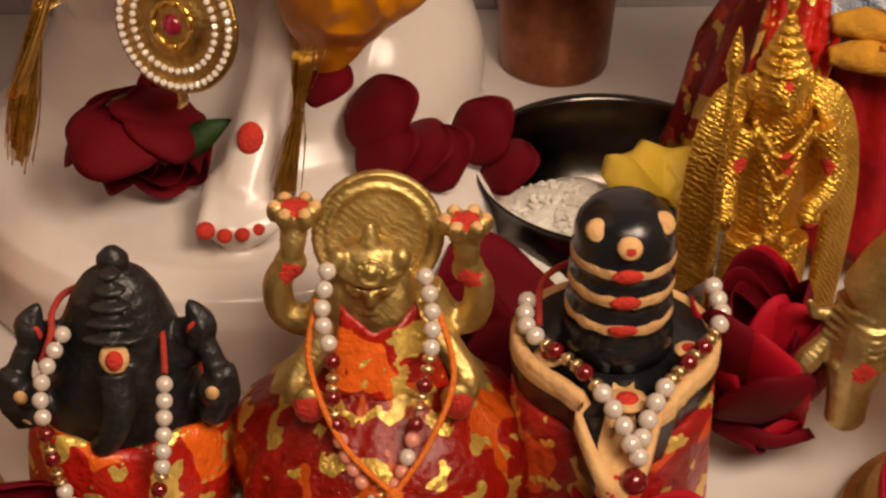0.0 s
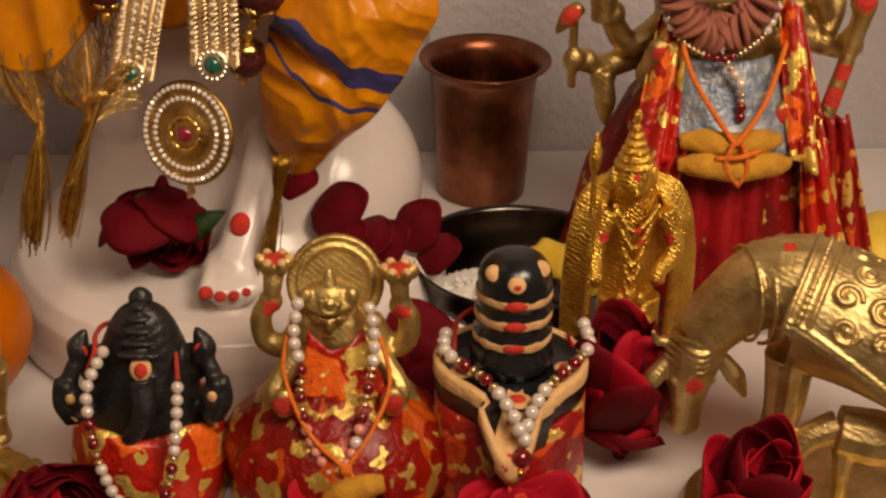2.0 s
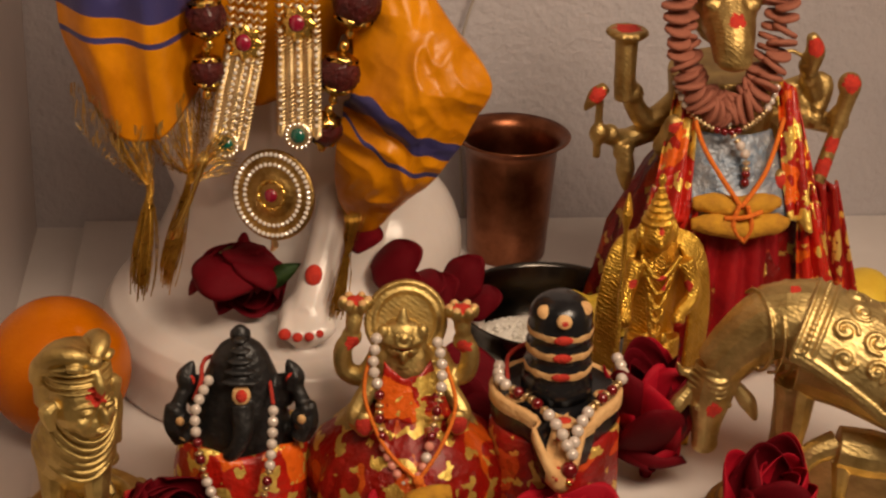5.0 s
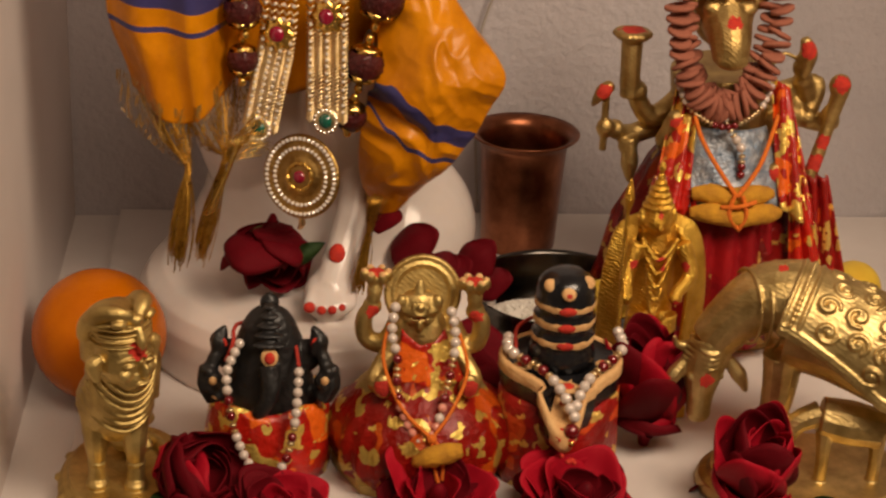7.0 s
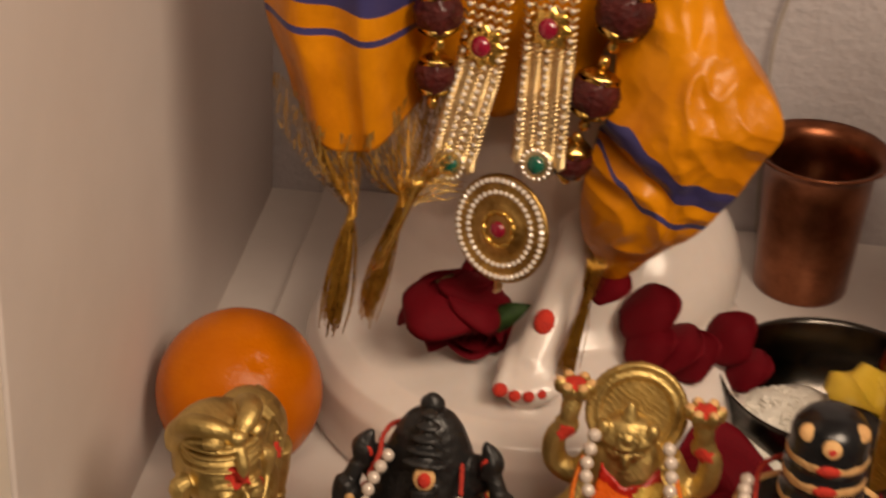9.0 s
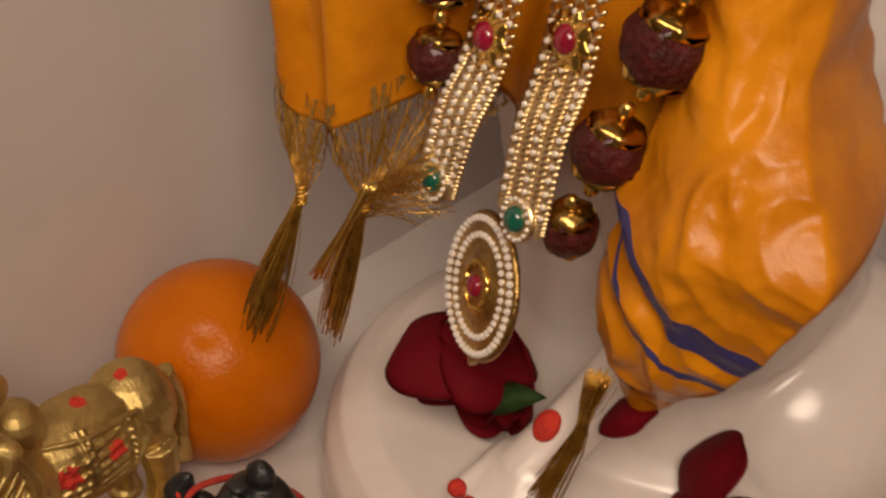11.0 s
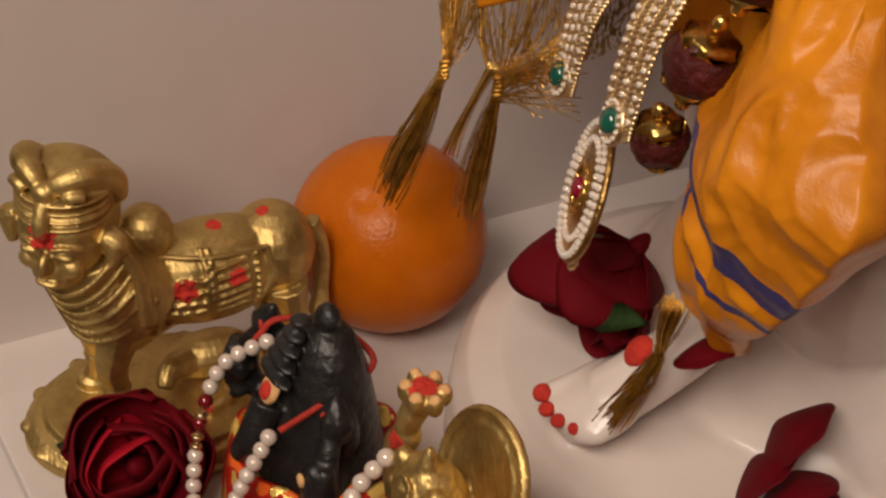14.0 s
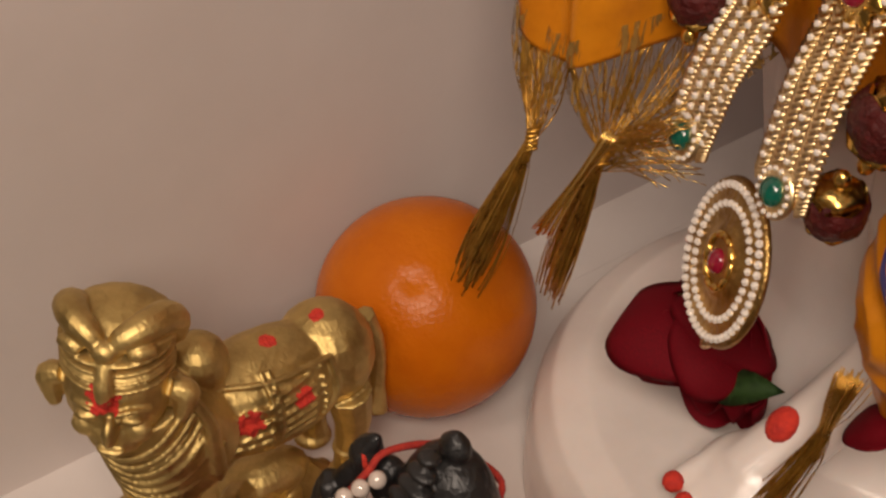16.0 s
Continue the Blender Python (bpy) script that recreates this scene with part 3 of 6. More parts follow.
def pendant():
    c = Vector((0.1209, 0.0030, 0.1444))
    t = thing("pendant_necklace", c, "gold necklace with rhinestones, red stones and round pendant", "necklace")
    m = frame_at(c, (-0.48, -0.85, 0.20))
    bm = bmesh.new()
    lathe(bm, (0, 0, 0), [(0.0, -0.0016), (0.0245, -0.0016), (0.0255, -0.0006), (0.0250, 0.0006), (0.0235, 0.0009), (0.0190, 0.0005), (0.0180, 0.0010), (0.0165, 0.0010),
                          (0.0130, 0.0004), (0.0115, 0.0012), (0.0095, 0.0020), (0.0055, 0.0022), (0.0, 0.0026)], 56)
    bm.transform(m)
    part("disc", bm, GOLD_DARK, t, "domed antique gold disc")
    for r, n, s in ((0.0226, 48, 0.00148), (0.0170, 36, 0.00138)):
        for k in range(n):
            a = 2 * math.pi * k / n
            piece("rhinestone", M_STONE, t, m @ Matrix.Translation((r * math.cos(a), r * math.sin(a), 0.0013)) @ Matrix.Rotation(a, 4, "Z") @ Matrix.Diagonal((s, s, s, 1)))
    for k in range(10):
        a = 2 * math.pi * (k + 0.5) / 10
        bm = bmesh.new()
        ell(bm, (0.0078 * math.cos(a), 0.0078 * math.sin(a), 0.0022), (0.0030, 0.0014, 0.0011), (0, 0, math.degrees(a) + 90))
        bm.transform(m)
        part("leaf_ornament", bm, GOLD_SHINY, t)
    bm = bmesh.new()
    ell(bm, (0, 0, 0.0026), (0.0040, 0.0040, 0.0024))
    bm.transform(m)
    part("red_stone", bm, RUBY, t, "dark red glass stone")
    bm = bmesh.new()
    tube(bm, [c + Vector((0, -0.001, -0.025)), c + Vector((0.001, -0.001, -0.030)), c + Vector((-0.001, 0, -0.034))], (0.0012, 0.0022, 0.0008), 8)
    part("drop", bm, SILVERGOLD, t)
    # two chain bands
    for gem, ruby, top, mat in (((0.0964, 0.006, 0.1735), (0.1065, 0.0125, 0.229), (0.113, 0.022, 0.36), 0), ((0.1352, 0.0000, 0.1808), (0.1348, 0.0150, 0.2392), (0.131, 0.026, 0.37), 1)):
        ps = spline([gem, Vector(gem).lerp(Vector(ruby), 0.5) + Vector((0, -0.003, 0)), ruby, Vector(ruby).lerp(Vector(top), 0.5), top], 60)
        out = Vector((-0.30, -0.93, 0.2)).normalized()
        wide = 0.0050 if mat else 0.0044
        bm = bmesh.new()
        rows = []
        for i, p in enumerate(ps):
            d = (ps[min(i + 1, 59)] - ps[max(i - 1, 0)]).normalized()
            side = d.cross(out).normalized()
            rows.append((p, d, side))
        for i in range(0, 58, 1):
            p, d, side = rows[i]
            for k in range(-2, 3):
                q = p + side * wide * k
                tube(bm, [q - side * wide * 0.5 + d * 0.0011, q - d * 0.0014 + out * 0.0009, q + side * wide * 0.5 + d * 0.0011], 0.00080, 5, 3)
        part("chain_band", bm, SILVERGOLD, t, "woven pale gold chain band")
        for i in range(4, 58, 2):
            p, d, side = rows[i]
            for k in ((-2, 0, 2) if mat else (-1.9, -0.6, 0.6, 1.9)):
                s = 0.00125
                piece("rhinestone", M_STONE, t, Matrix.Translation(p + side * wide * k + out * 0.0010) @ Matrix.Diagonal((s, s, s, 1)))
        for c2, stone, r in ((gem, EMERALD, 0.0043), (ruby, RUBY, 0.0047)):
            mm = frame_at(Vector(c2) + out * 0.0015, out)
            bm = bmesh.new()
            if stone is RUBY:
                lathe(bm, (0, 0, 0), [(0, -0.0012), (0.0100, -0.0008), (0.0088, 0.0006), (0.0055, 0.0014), (0, 0.0014)], 48, wob=lambda a, r, z, k: (r * (1 + (0.13 * math.cos(8 * a) if r > 0.006 else 0)), z))
            else:
                lathe(bm, (0, 0, 0), [(0, -0.0012), (0.0078, -0.0010), (0.0080, 0.0004), (0.0050, 0.0010), (0, 0.0010)], 32)
            bm.transform(mm)
            part("setting", bm, GOLD_SHINY if stone is RUBY else SILVERGOLD, t, "gold flower setting" if stone is RUBY else "pale gold round setting")
            bm = bmesh.new()
            ell(bm, (0, 0, 0.0014), (r, r * 1.05, 0.0030))
            bm.transform(mm)
            part("stone", bm, stone, t, "red glass stone" if stone is RUBY else "green glass stone")
            n = 16
            for k in range(n):
                a = 2 * math.pi * k / n
                rr, s = (0.0066, 0.0009) if stone is EMERALD else (0.0060, 0.0006)
                piece("rhinestone", M_STONE if stone is EMERALD else M_GOLDBALL, t, mm @ Matrix.Translation((rr * math.cos(a), rr * math.sin(a), 0.0012)) @ Matrix.Diagonal((s, s, s, 1)))


pendant()


def seed_mala():
    t = thing("seed_bead_mala", (0.15, 0.012, 0.18), "necklace of dark red rough seed beads with gold caps", "necklace")

    def bead(c, r, d):
        c, r = Vector(c), r * 1.15
        m = frame_at(c, d, (1, 0.2, 0))
        bm = bmesh.new()
        bmesh.ops.create_icosphere(bm, subdivisions=4, radius=r)
        for v in bm.verts:
            n = v.co.normalized()
            v.co *= 1 + 0.09 * (noise.turbulence(n * 3.2, 3, True) - 0.5) - 0.05 * abs(math.sin(2.5 * math.atan2(n.y, n.x)))
        bm.transform(m)
        part("seed_bead", bm, SEED, t)
        for s in (1, -1):
            bm = bmesh.new()
            lathe(bm, (0, 0, 0), [(0.0012, 0.0), (r * 0.30, -r * 0.02), (r * 0.58, -r * 0.16), (r * 0.80, -r * 0.38)], 32,
                  wob=lambda a, q, z, k: (q, z - (0.10 * r * math.cos(6 * a) if k == 3 else 0)))
            bmesh.ops.solidify(bm, geom=bm.faces[:], thickness=0.0004)
            bm.transform(m @ Matrix.Translation((0, 0, s * r * 1.02)) @ (Matrix.Identity(4) if s > 0 else Matrix.Rotation(math.pi, 4, "X")))
            part("bead_cap", bm, GOLD_SHINY, t, "pierced gold cap")
            piece("gold_ball", M_GOLDBALL, t, m @ Matrix.Translation((0, 0, s * (r * 1.02 + 0.0028))) @ Matrix.Diagonal((0.0026, 0.0026, 0.0032, 1)))

    bead((0.1495, 0.006, 0.182), 0.0085, (0.15, -0.3, 1))
    bead((0.1565, 0.010, 0.2125), 0.0105, (0.2, 0.1, 1))
    bead((0.166, 0.016, 0.250), 0.0120, (0.2, 0.1, 1))
    bead((0.170, 0.022, 0.288), 0.0125, (0.1, 0.1, 1))
    bead((0.086, 0.012, 0.213), 0.0085, (0.0, 0.1, 1))
    bead((0.086, 0.012, 0.243), 0.0100, (-0.1, 0.1, 1))
    bead((0.080, 0.018, 0.277), 0.0115, (-0.1, 0.1, 1))


seed_mala()


# ---- roses ----
def petal_mesh(name, mat, curl, width=0.70):
    def at(u, v):
        a = (u - 0.5) * 2
        w = max(0.14, math.sqrt(max(0.0, 1 - ((v - 0.62) / 0.64) ** 2)))
        x = a * width * w
        y = 0.55 * math.sin(math.pi * 0.62 * v) - 0.34 * a * a * w - 0.2 + curl * 3.2 * max(0, v - 0.70) ** 2 * (1.0 - 0.25 * abs(a)) + 0.030 * math.sin(5 * a + 3 * v) * v
        return (x, y, v * 1.12 - 0.34 * a * a * v * v)
    return finish(name, sheet(at, 12, 12, 0.02), mat)


PETALS = [petal_mesh("petal", ROSE, 0.25), petal_mesh("petal", ROSE, 0.75), petal_mesh("petal", ROSE_LIGHT, 0.6), petal_mesh("petal", ROSE, -0.45, 0.86), petal_mesh("petal", ROSE_LIGHT, -0.40, 0.86)]


def leaf_into(bm, a, b, w, bend=0.004):
    a, b = Vector(a), Vector(b)
    d = b - a
    s = d.cross(Vector((0.3, -0.4, 0.9))).normalized()
    n = s.cross(d).normalized()
    rows = []
    for i in range(9):
        u = i / 8
        ww = w * math.sin(math.pi * u ** 0.8) + 0.0003
        c = a + d * u + n * bend * math.sin(math.pi * u)
        rows.append([bm.verts.new(c - s * ww + n * 0.15 * w), bm.verts.new(c), bm.verts.new(c + s * ww + n * 0.15 * w)])
    for p, q in zip(rows, rows[1:]):
        for k in range(2):
            bm.faces.new((p[k], p[k + 1], q[k + 1], q[k]))
    bmesh.ops.solidify(bm, geom=bm.faces[:], thickness=0.0005)


def rose(c, r, tilt=(0, 0, 0), tall=1.0, bright=0.0, leaves=(), seed=1, label="dark red rose bloom with layered velvety petals", openness=1.0, bud=False):
    t = thing("rose", c, label, "rose", "roses of the offering")
    base = Matrix.Translation(c) @ Euler([radians(a) for a in tilt]).to_matrix().to_4x4()
    rnd = random.Random(seed)
    bm = bmesh.new()
    ell(bm, (0, 0, r * 0.42), (r * 0.26, r * 0.26, r * 0.50 * tall), seg=12)
    bm.transform(base)
    part("heart", bm, ROSE, t)
    for ring, (n, lean, rad, size) in enumerate(((3, 4, 0.10, 0.92), (4, 12, 0.20, 1.0), (5, 26, 0.30, 1.06), (6, 44, 0.36, 1.08), (6, 64, 0.40, 1.06))):
        for k in range(n):
            a = 2 * math.pi * (k + 0.37 * ring) / n + rnd.uniform(-0.38, 0.38)
            lit = rnd.random() < bright
            me = PETALS[4 if lit else 3] if bud else PETALS[2] if lit else PETALS[0 if ring < 2 else 1]
            s = r * size * rnd.uniform(0.82, 1.18)
            m = base @ Matrix.Rotation(a, 4, "Z") @ Matrix.Translation((0, r * rad, 0)) @ Matrix.Rotation(-radians(lean * openness + rnd.uniform(-11, 11)), 4, "X") @ Matrix.Rotation(radians(rnd.uniform(-14, 14)), 4, "Y")
            piece("petal", me, t, m @ Matrix.Diagonal((s, s, s * (tall if ring < 4 else 0.9), 1)))
    for a, b, w in leaves:
        bm = bmesh.new()
        leaf_into(bm, a, b, w)
        part("leaf", bm, LEAF, t, "fresh green leaf")
    return t


rose((0.058, -0.128, 0.010), 0.0205, (35, 28, 20), 1.25, 0.08, [((0.05, -0.138, 0.010), (0.036, -0.154, 0.012), 0.005), ((0.07, -0.140, 0.008), (0.085, -0.158, 0.008), 0.004)], 3, "dark red rosebud lying on its green sepals", 0.55, True)
rose((0.108, -0.140, 0.003), 0.017, (30, 0, 10), 1.0, 0.55, [], 4, "bright red rose with loose open petals")
rose((0.196, -0.140, 0.006), 0.022, (28, 0, 0), 1.15, 0.5, [], 5)
rose((0.274, -0.140, 0.004), 0.0245, (24, 8, 15), 1.05, 0.55, [((0.268, -0.155, 0.006), (0.262, -0.166, 0.003), 0.004)], 6)
rose((0.3275, -0.064, 0.012), 0.0195, (4, -4, 20), 2.7, 0.35, [], 7, "dark red rosebud standing upright on the slab", 0.26, True)
rose((0.371, -0.142, 0.012), 0.0185, (12, -4, 40), 2.2, 0.6, [((0.375, -0.158, 0.006), (0.352, -0.166, 0.016), 0.006), ((0.385, -0.16, 0.006), (0.378, -0.182, 0.010), 0.006), ((0.40, -0.15, 0.01), (0.43, -0.16, 0.008), 0.008)], 8,
     "bright red rose with green leaves beside the brass cow", 0.42, True)
statue_rose = rose((0.1040, 0.043, 0.0960), 0.0190, (140, 0, -8), 1.62, 0.0, [((0.116, 0.020, 0.078), (0.137, 0.028, 0.090), 0.006)], 9, "dark red rose hanging by the statue's foot with a green leaf", 0.36, True)
for k in range(4):
    bm = bmesh.new()
    leaf_into(bm, (0.104, 0.036, 0.094), (0.090 + 0.005 * k, 0.026 + 0.004 * (k % 2), 0.098 - 0.004 * k), 0.0026, 0.003)
    part("sepal", bm, SEPAL, statue_rose, "pale dry sepal")


def loose_petals():
    slope = Vector((0, -0.62, 0.78))
    rise = Vector((0, 0.78, 0.62))
    resting = ((0.167, 0.026, 0.112, -40, 0.017), (0.180, 0.052, 0.076, 6, 0.026), (0.196, 0.048, 0.068, -24, 0.025), (0.226, 0.054, 0.060, 36, 0.022), (0.236, 0.056, 0.052, -14, 0.020), (0.184, 0.042, 0.066, -2, 0.022), (0.206, 0.042, 0.060, 12, 0.022))
    flat = ((0.234, -0.010, 0.001, -10, 10, 20, 0.042), (0.225, -0.030, 0.001, -8, -12, -20, 0.036), (0.243, -0.030, 0.001, -15, 15, 60, 0.032), (0.347, -0.112, 0.001, 85, 0, 30, 0.008),
            (0.075, -0.160, 0.001, 84, 0, 50, 0.008), (0.240, -0.052, 0.001, -10, 0, 10, 0.034))
    places = []
    for x, y, z, turn, size in resting:
        d = Vector((1, 0, 0)) * math.cos(radians(turn)) + rise * math.sin(radians(turn))
        places.append(Matrix.Translation((x, y, z)) @ Matrix((slope.cross(d), slope, d)).transposed().to_4x4() @ Matrix.Diagonal((size * 0.9, size * 1.2, size, 1)))
    for x, y, z, rx, ry, rz, size in flat:
        places.append(pose(x, y, z, rx, ry, rz) @ Matrix.Diagonal((size, size, size, 1)))
    for m in places:
        ob = tagged(new("rose_petal", PETALS[1]), "single dark red rose petal fallen from a bloom", "petal", "fallen petals")
        ob.matrix_basis = m


loose_petals()


# ---- pearl strings ----
def string_of(name, pts, label, r=0.0030, kinds="ppppgsgppppsgppppgsgpppp", out=None):
    t = thing(name, pts[len(pts) // 2], label, "necklace", "pearl strings")
    ps = spline(pts, 400)
    i, k, prev = 0, 0, None
    d = 0.0
    last = ps[0]
    need = 0.0
    for p in ps:
        d += (p - last).length
        last = p
        if d >= need:
            u = ps.index(p) / 399
            c = kinds[min(int(u * len(kinds)), len(kinds) - 1)]
            rr = {"p": r, "g": r * 0.95, "s": r * 0.75, "k": r * 0.9}[c]
            me = {"p": M_PEARL, "g": M_GARNET, "s": M_SPACER, "k": M_PINK}[c]
            m = Matrix.Translation(p)
            if c == "s":
                m = frame_at(p, (ps[min(ps.index(p) + 1, 399)] - p) if p is not ps[-1] else Vector((0, 0, 1)), (0.3, 1, 0.1)) @ Matrix.Diagonal((1, 1, 0.8, 1))
            piece({"p": "pearl", "g": "red_bead", "s": "spacer", "k": "pink_bead"}[c], me, t, m @ Matrix.Diagonal((rr, rr, rr, 1)))
            d, need = 0.0, rr * (1.86 if c != "s" else 1.5)
    bm = bmesh.new()
    tube(bm, pts, 0.0004, 5, 40)
    part("cord", bm, SILVERGOLD, t)
    return t


# ---- black figurine ----
def black_figurine():
    bm = bmesh.new()
    c = (0.103, -0.080, 0.0)
    lathe(bm, c, [(0.0, 0.004), (0.030, 0.004), (0.030, 0.03), (0.0265, 0.05), (0.0225, 0.066), (0.0185, 0.080), (0.0145, 0.090), (0.0110, 0.0955), (0.0078, 0.0980), (0.0046, 0.0990), (0.0056, 0.1015), (0.0052, 0.1040), (0.0026, 0.1070), (0.0, 0.1082)], 40, (1, 0.80))
    for s in (-1, 1):
        tube(bm, [(c[0] + s * 0.022, -0.085, 0.050), (c[0] + s * 0.031, -0.092, 0.052), (c[0] + s * 0.032, -0.094, 0.068), (c[0] + s * 0.028, -0.090, 0.078)], (0.0055, 0.0045, 0.0042, 0.0034), 10)
        ell(bm, (c[0] + s * 0.031, -0.098, 0.062), (0.006, 0.005, 0.006))
        tube(bm, [(c[0] + s * 0.0265, -0.089, 0.074), (c[0] + s * 0.0275, -0.089, 0.083), (c[0] + s * 0.0240, -0.088, 0.0915)], (0.0050, 0.0062, 0.0008), 6)
        tube(bm, [(c[0] + s * 0.0300, -0.096, 0.050), (c[0] + s * 0.0345, -0.097, 0.060), (c[0] + s * 0.0365, -0.096, 0.071)], (0.0060, 0.0064, 0.0022), 6)
        ell(bm, (c[0] + s * 0.022, -0.084, 0.071), (0.008, 0.006, 0.010))
        for k in range(3):
            ell(bm, (c[0] + s * (0.029 + 0.002 * k), -0.099, 0.052 + 0.008 * k), 0.003)
    tube(bm, [(c[0], -0.100, 0.072), (c[0] + 0.001, -0.106, 0.060), (c[0] - 0.003, -0.108, 0.050), (c[0] - 0.007, -0.106, 0.045)], (0.0065, 0.0055, 0.0045, 0.004), 12)
    for k in range(5):
        ell(bm, (c[0], -0.098 + 0.002 * k, 0.084 + 0.005 * k), (0.010 - 0.0015 * k, 0.004, 0.0016))
    out = cast("black_figurine", bm, 0.0010, 2)
    ell(out, (0.1032, -0.1000, 0.0775), (0.0050, 0.0022, 0.0055), (-25, 0, 0), 14, 1)
    ell(out, (0.1034, -0.1018, 0.0778), (0.0030, 0.0016, 0.0034), (-25, 0, 0), 14, 2)
    for s in (-1, 1):
        ell(out, (c[0] + s * 0.031, -0.1025, 0.064), (0.0024, 0.0012, 0.0028), (0, 0, 0), 8, 1)
        ell(out, (c[0] + s * 0.0255, -0.0925, 0.083), (0.0022, 0.0010, 0.0034), (0, s * 25, 0), 8, 2)
    paint_spots(out, [((c[0] - 0.030, -0.105, 0.053), 0.003, 1), ((c[0] + 0.030, -0.105, 0.053), 0.003, 1)])
    solo("black_figurine", out, [BLACKSTONE, CREAM, RED], "small black stone figurine with a red and cream forehead mark", "figurine")
    bm = bmesh.new()
    prof = [(0.0355, 0.0), (0.0365, 0.008), (0.0362, 0.020), (0.0350, 0.032), (0.0338, 0.042), (0.0318, 0.0465), (0.0295, 0.0462), (0.0285, 0.040)]
    lathe(bm, c, prof, 72, (1, 0.92), wob=lambda a, r, z, k: (r * (1 + 0.014 * math.sin(11 * a + 40 * z) + 0.02 * noise.noise(Vector((3 * math.cos(a), 3 * math.sin(a), z * 50)))), z + (0.0016 * math.sin(5 * a) if z > 0.03 else 0)))
    solo("cloth_wrap", bm, PRINT, "red cloth wrap with gold flower print round the black figurine", "cloth")
    string_of("pearl_string", [(0.0865, -0.094, 0.083), (0.0800, -0.107, 0.072), (0.0815, -0.115, 0.055), (0.0855, -0.1195, 0.038), (0.0930, -0.123, 0.022), (0.1035, -0.1245, 0.014), (0.1120, -0.123, 0.024), (0.1165, -0.1195, 0.040), (0.1185, -0.115, 0.056), (0.1195, -0.107, 0.074)],
              "pearl string with red beads on the black figurine", 0.0029, "pppppgsgspppppsppppgsgsppppp")
    bm = bmesh.new()
    tube(bm, [(0.079, -0.098, 0.074), (0.083, -0.095, 0.084), (0.0835, -0.088, 0.089), (0.088, -0.070, 0.084), (0.108, -0.064, 0.082), (0.1165, -0.082, 0.080), (0.1195, -0.104, 0.074)], 0.0012, 6, 40)
    solo("red_thread", bm, RED_THREAD, "red cotton thread round the black figurine", "thread")


black_figurine()


